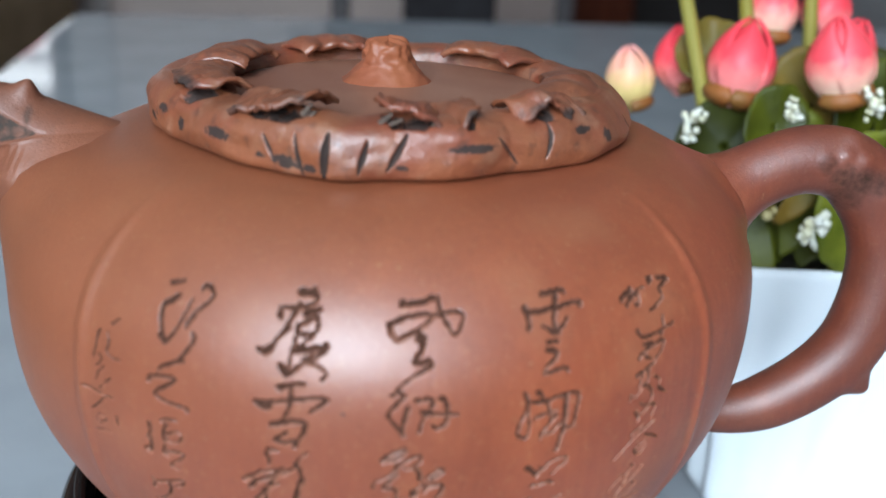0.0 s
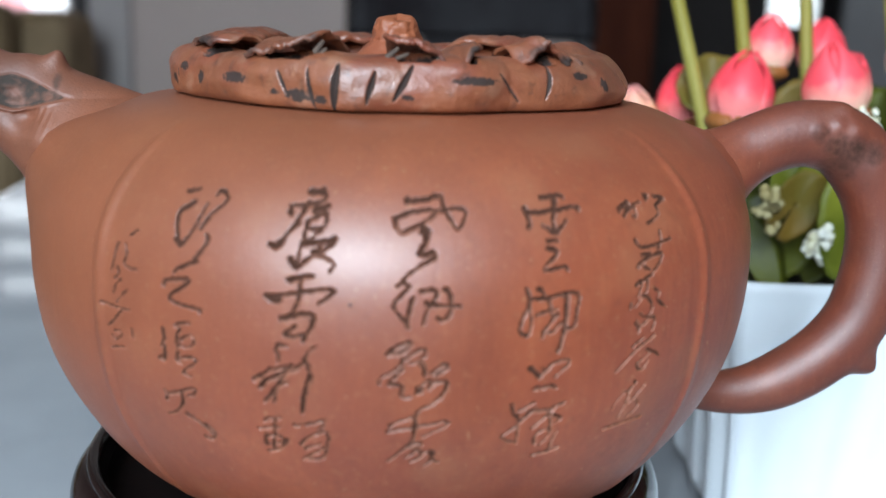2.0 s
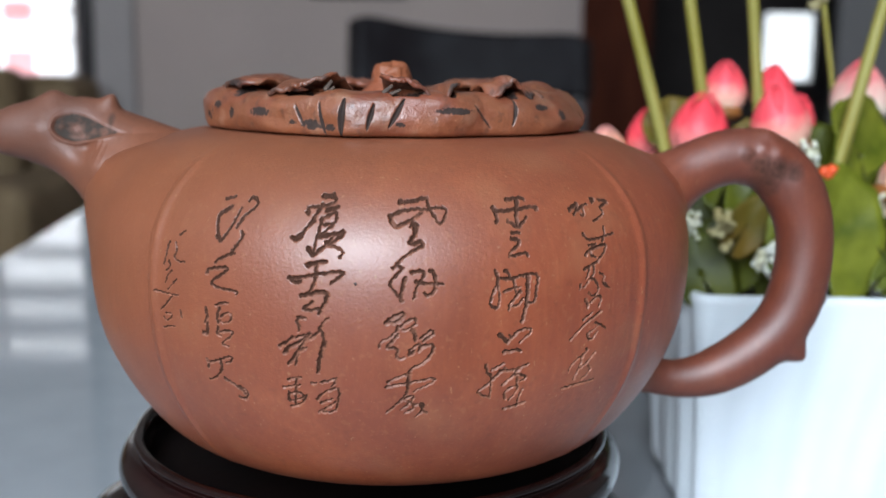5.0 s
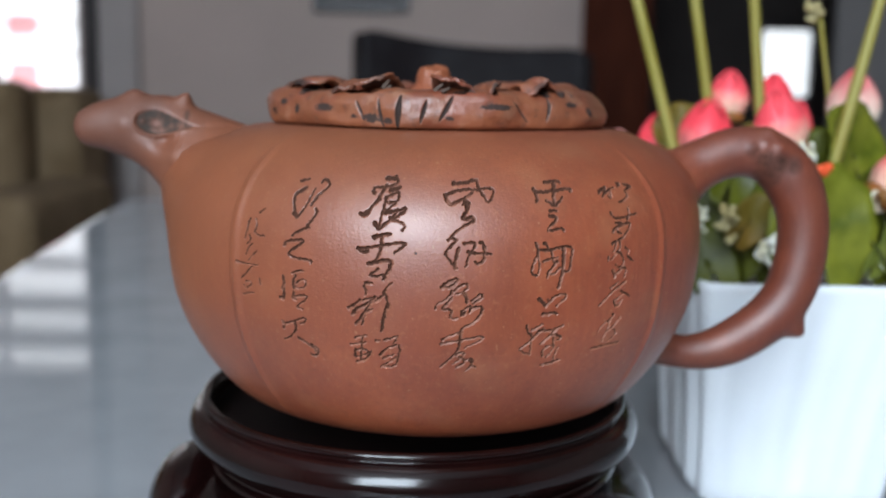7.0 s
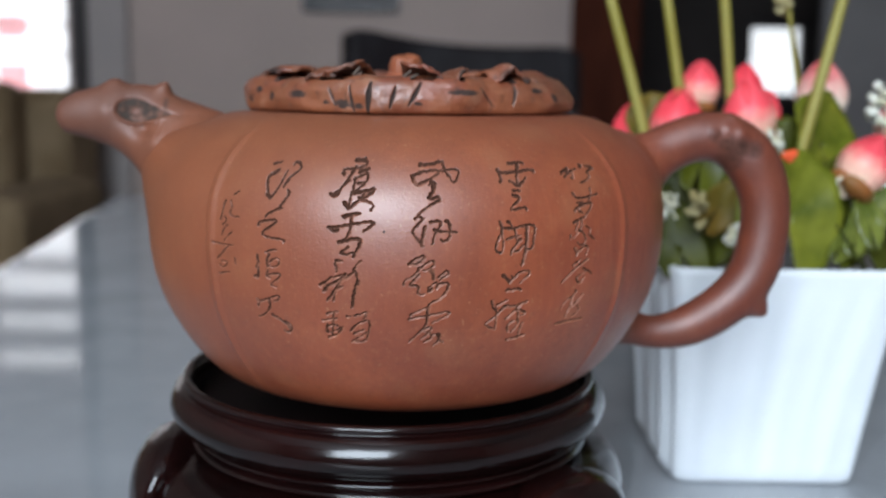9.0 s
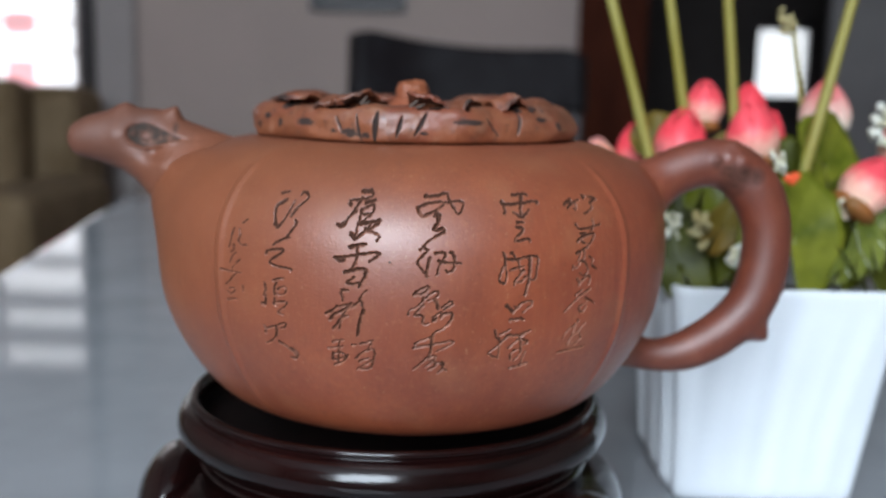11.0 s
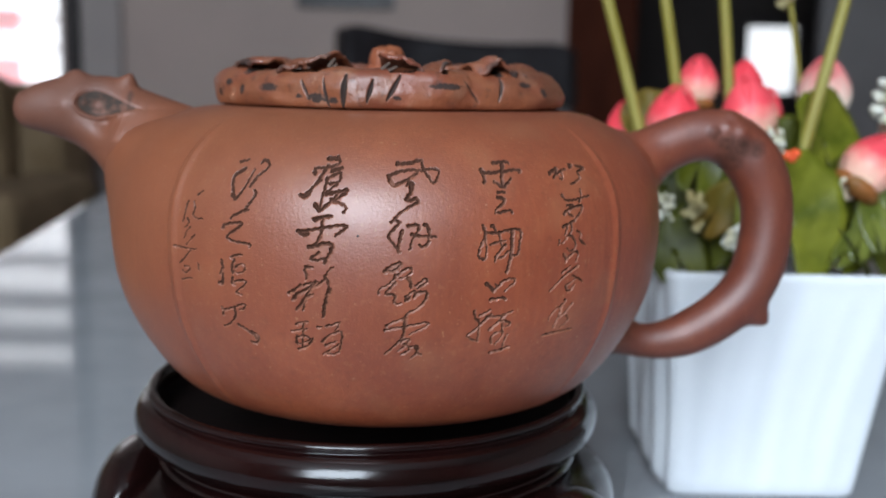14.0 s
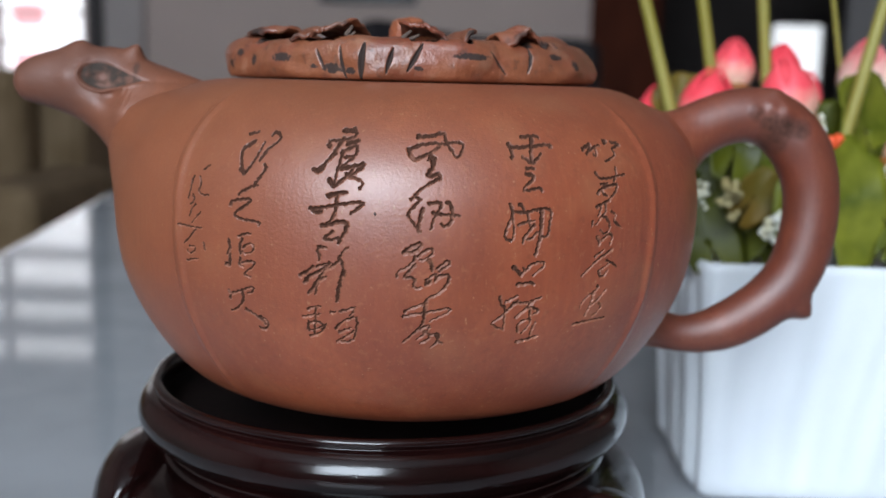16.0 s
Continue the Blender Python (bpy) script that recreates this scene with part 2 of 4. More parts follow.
OUTSIDE = material("bright_outdoors", (0.9, 0.92, 0.95), 0.9, emit=(0.93, 0.97, 1.0, 1.12))
GLASS = material("window_glass", (1.0, 1.0, 1.0), 0.0)
GLASS.node_tree.nodes["Principled BSDF"].inputs["Transmission Weight"].default_value = 1.0
PINK_OUTDOORS = material("pink_outdoors", (0.7, 0.3, 0.32), 0.9, second=(0.6, 0.24, 0.26), scale=9, emit=(1.0, 0.58, 0.62, 0.85))


# ---- building helpers ----
def from_arrays(name, verts, faces, smooth=True):
    me = bpy.data.meshes.new(name)
    me.from_pydata([tuple(map(float, v)) for v in verts], [], [tuple(map(int, f)) for f in faces])
    me.validate()
    me.update()
    if smooth:
        me.polygons.foreach_set("use_smooth", [True] * len(me.polygons))
    return me


def thing(name, label, category, base=(0, 0, 0), group="", kind=""):
    ob = new(name)
    ob.empty_display_size = 0.02
    ob.location = base
    return tagged(ob, label, category, group, kind)


def part(name, data, mat, parent, label="", local=None):
    """Links a mesh, or a bmesh, as one mesh object under a thing or under a part."""
    if isinstance(data, bmesh.types.BMesh):
        me = bpy.data.meshes.new(name)
        data.normal_update()
        data.to_mesh(me)
        data.free()
        data = me
    ob = new(name, data)
    if mat and not data.materials:
        for one in (mat if isinstance(mat, (list, tuple)) else [mat]):
            data.materials.append(one)
    ob.parent = parent
    if parent is not None and parent.type == "EMPTY":
        ob.matrix_parent_inverse = Matrix.Translation(-parent.location)
    if local is not None:
        ob.matrix_basis = local
    return tagged(ob, label)


def box(bm, x0, x1, y0, y1, z0, z1, bevel=0.0, m=None):
    made = bmesh.ops.create_cube(bm, size=1.0)["verts"]
    for v in made:
        v.co = Vector(((x0 + x1) / 2 + v.co.x * (x1 - x0), (y0 + y1) / 2 + v.co.y * (y1 - y0), (z0 + z1) / 2 + v.co.z * (z1 - z0)))
        if m is not None:
            v.co = m @ v.co
    if bevel:
        edges = list({e for v in made for e in v.link_edges})
        bmesh.ops.bevel(bm, geom=edges, offset=bevel, segments=3, affect="EDGES", profile=0.6)
    return bm


def block(*a, **k):
    return box(bmesh.new(), *a, **k)


def smooth_line(points, rounds=3):
    """Chaikin's corner cutting, ends kept; rows of any number of columns."""
    p = np.array(points, float)
    for _ in range(rounds):
        q = np.empty((2 * (len(p) - 1), p.shape[1]))
        q[0::2], q[1::2] = 0.75 * p[:-1] + 0.25 * p[1:], 0.25 * p[:-1] + 0.75 * p[1:]
        p = np.vstack([p[:1], q, p[-1:]])
    return p


def grid_faces(rows, cols, wrap_cols=False, wrap_rows=False):
    out = []
    for i in range(rows if wrap_rows else rows - 1):
        for j in range(cols if wrap_cols else cols - 1):
            a, b = i * cols + j, i * cols + (j + 1) % cols
            c, d = ((i + 1) % rows) * cols + (j + 1) % cols, ((i + 1) % rows) * cols + j
            out.append((a, b, c, d))
    return out


def lathe(name, profile, segments=96, centre=(0, 0), wobble=0.0):
    """A turned shape from (radius, height) rows, bottom to top on the outside."""
    n = len(profile)
    a = np.linspace(0, 2 * np.pi, segments, endpoint=False)
    v = np.array([(centre[0] + r * np.cos(t), centre[1] + r * np.sin(t), z) for r, z in profile for t in a])
    return from_arrays(name, v, grid_faces(n, segments, wrap_cols=True))


def sweep(name, rows, u_dir, w_dir, segments=32, flat=1.0, push=(), caps=True, rounds=3):
    """A tube along rows (u, z, radius) in the upright plane of u_dir; push: (u, w, z, reach, height) knobs raised from the skin."""
    p = smooth_line(rows, rounds)
    u_dir, w_dir, up = np.array(u_dir), np.array(w_dir), np.array((0, 0, 1.0))
    tang = np.gradient(p[:, :2], axis=0)
    tang /= np.linalg.norm(tang, axis=1)[:, None]
    a = np.linspace(0, 2 * np.pi, segments, endpoint=False)
    verts, loc = [], []
    for (u, z, r), (tu, tz) in zip(p, tang):
        for t in a:
            nu, nz, w = -tz * np.cos(t) * r, tu * np.cos(t) * r, np.sin(t) * r * flat
            loc.append((u + nu, w, z + nz, nu / r, w / r, nz / r))
    loc = np.array(loc)
    for ku, kw, kz, reach, height in push:
        d = np.sqrt((loc[:, 0] - ku) ** 2 + (loc[:, 1] - kw) ** 2 + (loc[:, 2] - kz) ** 2)
        loc[:, :3] += loc[:, 3:] * (height * np.exp(-(d / reach) ** 2))[:, None]
    verts = [u_dir * q[0] + w_dir * q[1] + up * q[2] for q in loc]
    faces = grid_faces(len(p), segments, wrap_cols=True)
    if caps:
        faces += [tuple(range(segments)), tuple(reversed(range((len(p) - 1) * segments, len(p) * segments)))]
    return from_arrays(name, verts, faces)


def sheet(name, fn, nu, nv, thick):
    """A thin shell of real thickness from a function of (u, v) in 0..1."""
    p = np.array([[fn(i / nu, j / nv) for j in range(nv + 1)] for i in range(nu + 1)], float)
    du, dv = np.gradient(p, axis=0), np.gradient(p, axis=1)
    n = np.cross(du, dv)
    n /= np.maximum(np.linalg.norm(n, axis=2), 1e-12)[:, :, None]
    top, low = (p + n * thick / 2).reshape(-1, 3), (p - n * thick / 2).reshape(-1, 3)
    faces = grid_faces(nu + 1, nv + 1)
    k, w = len(top), nv + 1
    faces += [tuple(reversed([i + k for i in f])) for f in faces]
    ring = [j for j in range(w)] + [i * w + nv for i in range(1, nu + 1)] + [nu * w + j for j in range(nv - 1, -1, -1)] + [i * w for i in range(nu - 1, 0, -1)]
    faces += [(b, a, a + k, b + k) for a, b in zip(ring, ring[1:] + ring[:1])]
    return from_arrays(name, np.vstack([top, low]), faces)


def blobs(name, spots, rough=0.25, seed=0):
    """Small lumpy beads joined into one mesh: (x, y, z, radius)."""
    bm = bmesh.new()
    for x, y, z, r in spots:
        for v in bmesh.ops.create_icosphere(bm, subdivisions=2, radius=r)["verts"]:
            k = 1 + rough * noise.noise(v.co * (1.6 / r) + Vector((seed, x * 900, z * 900)))
            v.co = v.co * k + Vector((x, y, z))
    for f in bm.faces:
        f.smooth = True
    return bm


def rod(name, a, b, r0, r1, segments=12, bend=(0, 0, 0)):
    """A slightly bent round stalk from a to b."""
    a, b, bend = Vector(a), Vector(b), Vector(bend)
    side = (b - a).orthogonal().normalized()
    other = (b - a).normalized().cross(side)
    v, rows = [], 14
    for i in range(rows + 1):
        t = i / rows
        c = a.lerp(b, t) + bend * (4 * t * (1 - t))
        r = (r0 + (r1 - r0) * t) * (1 + 0.06 * noise.noise(c * 300))
        for j in range(segments):
            q = 2 * math.pi * j / segments
            v.append(c + side * math.cos(q) * r + other * math.sin(q) * r)
    faces = grid_faces(rows + 1, segments, wrap_cols=True) + [tuple(reversed(range(segments))), tuple(range(rows * segments, (rows + 1) * segments))]
    return from_arrays(name, v, faces)


# ---- the room ----
FLOOR_Z, CEIL_Z = -0.75, 1.85
X0, X1, Y0, Y1 = -2.4, 2.4, -2.0, 3.0


def wall_x(name, y0, y1, x0, x1, z0, z1, holes, mat, label):
    """A wall along x with rectangular openings (x0, x1, z0, z1), in order along x."""
    bm, at = bmesh.new(), x0
    for hx0, hx1, hz0, hz1 in holes:
        box(bm, at, hx0, y0, y1, z0, z1)
        if hz0 > z0:
            box(bm, hx0, hx1, y0, y1, z0, hz0)
        if hz1 < z1:
            box(bm, hx0, hx1, y0, y1, hz1, z1)
        at = hx1
    box(bm, at, x1, y0, y1, z0, z1)
    return tagged(part(name, bm, mat, None), label, "wall", kind="structure")


tagged(part("floor", block(X0 - 0.2, X1 + 0.2, Y0 - 0.2, 5.4, FLOOR_Z - 0.1, FLOOR_Z), FLOOR, None), "brown polished floor of the room", "floor", kind="structure")
tagged(part("ceiling", block(X0 - 0.2, X1 + 0.2, Y0 - 0.2, 5.4, CEIL_Z, CEIL_Z + 0.1), CEILING, None), "plain white painted ceiling", "ceiling", kind="structure")
WIN_L = (-2.10, -1.125, 0.055, 0.835)
DOORWAY = (0.50, 1.46, FLOOR_Z, 1.30)
WIN_F = (-0.95, 0.15, 0.33, 1.83)
wall_x("wall_north", Y1, Y1 + 0.15, X0, X1, FLOOR_Z, CEIL_Z, [WIN_L, DOORWAY], PLASTER, "dull grey painted wall with a window and a doorway")
wall_x("wall_south", Y0 - 0.15, Y0, X0, X1, FLOOR_Z, CEIL_Z, [WIN_F], PLASTER, "grey painted wall with a wide window")
tagged(part("wall_west", block(X0 - 0.15, X0, Y0 - 0.15, 5.3, FLOOR_Z, CEIL_Z), PLASTER, None), "plain grey painted side wall", "wall", kind="structure")
tagged(part("wall_east", block(X1, X1 + 0.15, Y0 - 0.15, 5.3, FLOOR_Z, CEIL_Z), PLASTER, None), "plain grey painted side wall", "wall", kind="structure")
# the dim hall behind the doorway, its dimness put into the wall colour
HALL_WIN = (1.475, 1.815, 0.06, 0.48)
wall_x("wall_hall", 5.2, 5.35, -0.2, X1, FLOOR_Z, CEIL_Z, [HALL_WIN], DARK_WALL, "wall of the hall, coloured dark for its dimness, with a small bright window")
tagged(part("wall_hall_side", block(0.0, 0.1, Y1 + 0.16, 5.19, FLOOR_Z, CEIL_Z), DARK_WALL, None), "side wall of the hall, coloured dark for its dimness", "wall", kind="structure")


def window(name, hole, y, uprights, bars, label, mat=FRAME_WHITE):
    """Frame, sill and glazing bars in an opening, with a pane in every field."""
    x0, x1, z0, z1 = hole
    win = thing(name, label, "window", ((x0 + x1) / 2, y, z0), kind="structure")
    bm = bmesh.new()
    for a in ((x0, x0 + 0.045, z0, z1), (x1 - 0.045, x1, z0, z1), (x0 + 0.045, x1 - 0.045, z0, z0 + 0.045), (x0 + 0.045, x1 - 0.045, z1 - 0.045, z1)):
        box(bm, a[0], a[1], y, y + 0.06, a[2], a[3], 0.004)
    part("window_frame", bm, mat, win)
    for x, w in uprights:
        part("mullion", block(x - w, x + w, y + 0.01, y + 0.05, z0 + 0.046, z1 - 0.046, 0.004), mat, win)
    for z, w in bars:
        part("glazing_bar", block(x0 + 0.046, x1 - 0.046, y + 0.014, y + 0.044, z - w, z + w, 0.003), mat, win)
    xs = [x0 + 0.046] + sorted(v for x, w in uprights for v in (x - w - 0.001, x + w + 0.001)) + [x1 - 0.046]
    zs = [z0 + 0.046] + sorted(v for z, w in bars for v in (z - w - 0.001, z + w + 0.001)) + [z1 - 0.046]
    for i in range(0, len(xs), 2):
        for j in range(0, len(zs), 2):
            if xs[i + 1] - xs[i] > 0.01 and zs[j + 1] - zs[j] > 0.01:
                pane = part("pane", block(xs[i], xs[i + 1], y + 0.027, y + 0.031, zs[j], zs[j + 1]), GLASS, win)
                pane.visible_shadow = False
    part("window_sill", block(x0 - 0.04, x1 + 0.04, y - 0.10, y - 0.002, z0 - 0.035, z0 - 0.002, 0.006), mat, win)
    return win


window("window_1", WIN_L, Y1 + 0.04, [(-1.80, 0.010), (-1.44, 0.010)], [(0.20, 0.005), (0.29, 0.005), (0.455, 0.018), (0.585, 0.030), (0.698, 0.036)], "bright daylit window with pale pinkish glazing bars")
window("window_2", HALL_WIN, 5.24, [], [], "small bright window at the end of the hall", DARK_FRAME)
window("window_3", WIN_F, Y0 - 0.10, [(-0.40, 0.02)], [], "wide window letting in the daylight")
for name, x0, x1, y, z0, z1 in (("backdrop", -3.0, -0.3, Y1 + 0.75, -0.3, 1.8), ("backdrop", 1.1, 2.2, 5.75, -0.2, 0.9)):
    tagged(part(name, block(x0, x1, y, y + 0.02, z0, z1), OUTSIDE, None), "white glare of the day outside the window", "backdrop", kind="structure")

# pink patches outside; the glow is added for the daylight on them
for z0, z1 in ((0.04, 0.185), (0.275, 0.36)):
    tagged(part("backdrop", block(-1.665, -1.56, Y1 + 0.70, Y1 + 0.74, z0, z1, 0.01), PINK_OUTDOORS, None), "pink patch outside the window, its daylight put in as glow", "backdrop", kind="structure")

# doorway trim and the post beside the window
trim = thing("door_1", "red-brown wooden door frame with an open dark doorway", "door", (0.9, Y1, FLOOR_Z), kind="structure")
part("jamb", block(0.36, 0.56, Y1 - 0.05, Y1 - 0.003, FLOOR_Z, 1.36, 0.008), BROWN_WOOD, trim)
part("jamb", block(1.10, 1.40, Y1 - 0.05, Y1 - 0.003, FLOOR_Z, 1.36, 0.008), GREY_PAINT, trim, "grey painted jamb")
part("lintel", block(0.561, 1.099, Y1 - 0.05, Y1 - 0.003, 1.28, 1.38, 0.008), BROWN_WOOD, trim)
part("door_leaf", block(0.50, 0.54, Y1 + 0.17, Y1 + 0.95, FLOOR_Z + 0.01, 1.27, 0.006), BROWN_WOOD, trim, "open red-brown door leaf")
tagged(part("trim", block(-1.122, -1.085, Y1 - 0.06, Y1 - 0.003, FLOOR_Z, CEIL_Z - 0.002, 0.006), DARK_FRAME, None), "dark upright post beside the window", "trim", kind="structure")
tagged(part("trim", block(-1.080, -0.960, Y1 - 0.04, Y1 - 0.003, FLOOR_Z, CEIL_Z - 0.002, 0.01), SHADED_PLASTER, None), "shallow grey pilaster on the wall, its shade put into the colour", "trim", kind="structure")


def framed_picture():
    pic = thing("framed_picture", "dark framed picture hanging on the grey wall", "picture", (-0.30, Y1, 0.336))
    x0, x1, z0, z1, y = -0.44, -0.155, 0.336, 0.80, Y1 - 0.025
    bm = bmesh.new()
    for a in ((x0, x0 + 0.03, z0, z1), (x1 - 0.03, x1, z0, z1), (x0 + 0.03, x1 - 0.03, z0, z0 + 0.03), (x0 + 0.03, x1 - 0.03, z1 - 0.03, z1)):
        box(bm, a[0], a[1], y, Y1 - 0.001, a[2], a[3], 0.004)
    part("frame", bm, DARK_FRAME, pic)
    part("print", block(x0 + 0.031, x1 - 0.031, y + 0.012, Y1 - 0.002, z0 + 0.031, z1 - 0.031), PICTURE, pic, "dim dark print")


framed_picture()


def sofa():
    s = thing("sofa", "olive-brown upholstered sofa standing under the window", "sofa", (-1.6, 2.35, FLOOR_Z))
    part("seat_base", block(-2.35, -0.98, 1.95, 2.75, FLOOR_Z + 0.10, -0.38, 0.03), SOFA_FABRIC, s)
    part("backrest", block(-2.35, -0.98, 2.50, 2.76, -0.379, 0.10, 0.06), SOFA_FABRIC, s)
    part("armrest", block(-1.06, -0.88, 1.93, 2.49, -0.379, -0.12, 0.05), SOFA_FABRIC, s)
    for i in range(2):
        part("seat_cushion", block(-2.30 + i * 0.62, -1.70 + i * 0.62, 1.93, 2.49, -0.378, -0.24, 0.04), SOFA_FABRIC, s)
        part("back_cushion", block(-2.30 + i * 0.62, -1.70 + i * 0.62, 2.36, 2.50, -0.239, 0.12, 0.05), SOFA_FABRIC, s)
    for x in (-2.28, -0.98):
        for y in (2.0, 2.68):
            part("foot", block(x - 0.03, x + 0.03, y - 0.03, y + 0.03, FLOOR_Z, FLOOR_Z + 0.099, 0.008), DARK_FRAME, s, "dark wooden foot")


sofa()


def dining_chair():
    """Black chair behind the table's far end, its broad back to the window wall."""
    cx, cy = 0.025, 1.62
    c = thing("dining_chair", "black leather dining chair with a broad curved back", "chair", (cx, cy, FLOOR_Z))

    def back(u, v):
        x = (u - 0.5) * 0.41
        z = 0.085 + v * (0.103 + 0.036 * (1 - u) ** 3 + 0.006 * u ** 6 - 0.012 * (2 * u - 1) ** 14)
        return cx + x, cy + 0.085 + 0.015 * v - 0.22 * (u - 0.5) ** 2, z

    part("backrest", sheet("backrest", back, 24, 12, 0.045), BLACK_FABRIC, c)
    part("back_splat", block(cx - 0.085, cx + 0.075, cy + 0.062, cy + 0.088, -0.259, 0.084, 0.008), BLACK_FABRIC, c, "upright panel in the middle of the back")
    part("seat", block(cx - 0.23, cx + 0.23, cy - 0.40, cy + 0.04, -0.33, -0.26, 0.03), BLACK_FABRIC, c)
    for x in (-0.19, 0.19):
        part("leg", block(cx + x - 0.02, cx + x + 0.02, cy - 0.37, cy - 0.33, FLOOR_Z, -0.331, 0.006), DARK_FRAME, c)
        part("leg", block(cx + x - 0.02, cx + x + 0.02, cy + 0.0, cy + 0.04, FLOOR_Z, -0.331, 0.006), DARK_FRAME, c)
        part("back_post", block(cx + x - 0.016, cx + x + 0.016, cy + 0.041, cy + 0.068, -0.32, 0.084, 0.005), DARK_FRAME, c)


dining_chair()


def table():
    m = pose(-0.2255, 0.0, 0, 0, 0, 8.0)
    t = thing("dining_table", "large table with a glossy pale grey top", "table", (0.3, 0.3, FLOOR_Z))
    part("tabletop", block(0.0, 1.30, -0.17, 0.90, -0.035, 0.0, 0.006, m=m), TABLE, t)
    part("apron", block(0.08, 1.22, -0.11, 0.84, -0.115, -0.036, 0.004, m=m), GREY_PAINT, t)
    for x in (0.10, 1.14):
        for y in (-0.09, 0.76):
            part("leg", block(x, x + 0.06, y, y + 0.06, FLOOR_Z, -0.116, 0.006, m=m), GREY_PAINT, t)


table()

# ---- the stand ----
SX = -0.004


def tea_stand():
    s = thing("teapot_stand", "round dark rosewood stand with a moulded rim and curved legs", "stand", (SX, 0, 0))
    dish = [(0.0005, 0.0440), (0.0440, 0.0440), (0.0454, 0.0443), (0.0480, 0.0449), (0.0499, 0.0465), (0.0508, 0.0489), (0.0504, 0.0513), (0.0491, 0.0530), (0.0479, 0.0536),
            (0.0472, 0.0538), (0.0472, 0.0541), (0.0478, 0.0546), (0.0478, 0.0554), (0.0469, 0.0559), (0.0459, 0.0555), (0.0452, 0.0541), (0.0444, 0.0511), (0.0436, 0.0492),
            (0.0410, 0.0482), (0.0005, 0.0480)]
    me = lathe("dish", smooth_line(dish, 2), 160, (SX, 0))
    for f in me.polygons:
        if f.center.z > 0.0475 and math.hypot(f.center.x - SX, f.center.y) < 0.0446:
            f.material_index = 1
    part("dish", me, [WOOD, WOOD_DULL], s, "turned dish with a rounded rim")
    neck = [(0.0005, 0.0395), (0.0440, 0.0395), (0.0456, 0.0399), (0.0464, 0.0407), (0.0456, 0.0416), (0.0447, 0.0418), (0.0447, 0.0420), (0.0456, 0.0423), (0.0462, 0.0430), (0.0454, 0.0437),
            (0.0440, 0.0439), (0.0005, 0.0439)]
    part("neck_moulding", lathe("neck_moulding", smooth_line(neck, 2), 144, (SX, 0)), WOOD, s)
    apron = [(0.0380, 0.0120), (0.0470, 0.0125), (0.0515, 0.0170), (0.0545, 0.0245), (0.0556, 0.0310), (0.0535, 0.0360), (0.0470, 0.0390), (0.0400, 0.0393), (0.0380, 0.0390), (0.0375, 0.0120)]
    part("apron", lathe("apron", smooth_line(apron, 2), 144, (SX, 0)), WOOD, s, "bulging carved apron")
    leg = [(0.045, 0.0380, 0.0026), (0.0500, 0.0380, 0.0048), (0.0540, 0.0340, 0.0056), (0.0550, 0.0260, 0.0056), (0.0525, 0.0150, 0.0050),
           (0.0515, 0.0080, 0.0045), (0.0545, 0.0035, 0.0036), (0.0590, 0.0030, 0.0030)]
    for a in (190, 318, 72, 128):
        c, d = math.cos(radians(a)), math.sin(radians(a))
        me = sweep("leg", leg, (c, d, 0), (-d, c, 0), 40, flat=3.2)
        me.transform(Matrix.Translation((SX, 0, 0)))
        part("leg", me, WOOD, s)


tea_stand()

# ---- the teapot ----
TURN_POT = radians(6.0)
U_DIR, W_DIR = (math.cos(TURN_POT), math.sin(TURN_POT), 0.0), (-math.sin(TURN_POT), math.cos(TURN_POT), 0.0)
BODY_PROFILE = smooth_line([(0.0005, 0.0481), (0.0080, 0.0481), (0.0086, 0.0486), (0.0092, 0.0545), (0.0130, 0.0546), (0.0340, 0.0551), (0.0404, 0.0567), (0.0449, 0.0595), (0.0497, 0.0651), (0.0539, 0.0722), (0.0566, 0.0790),
                            (0.0577, 0.0860), (0.0580, 0.0920), (0.0576, 0.0980), (0.0560, 0.1028), (0.0527, 0.1076), (0.0477, 0.1117), (0.0420, 0.1144), (0.0360, 0.1151),
                            (0.0300, 0.1151)], 4)

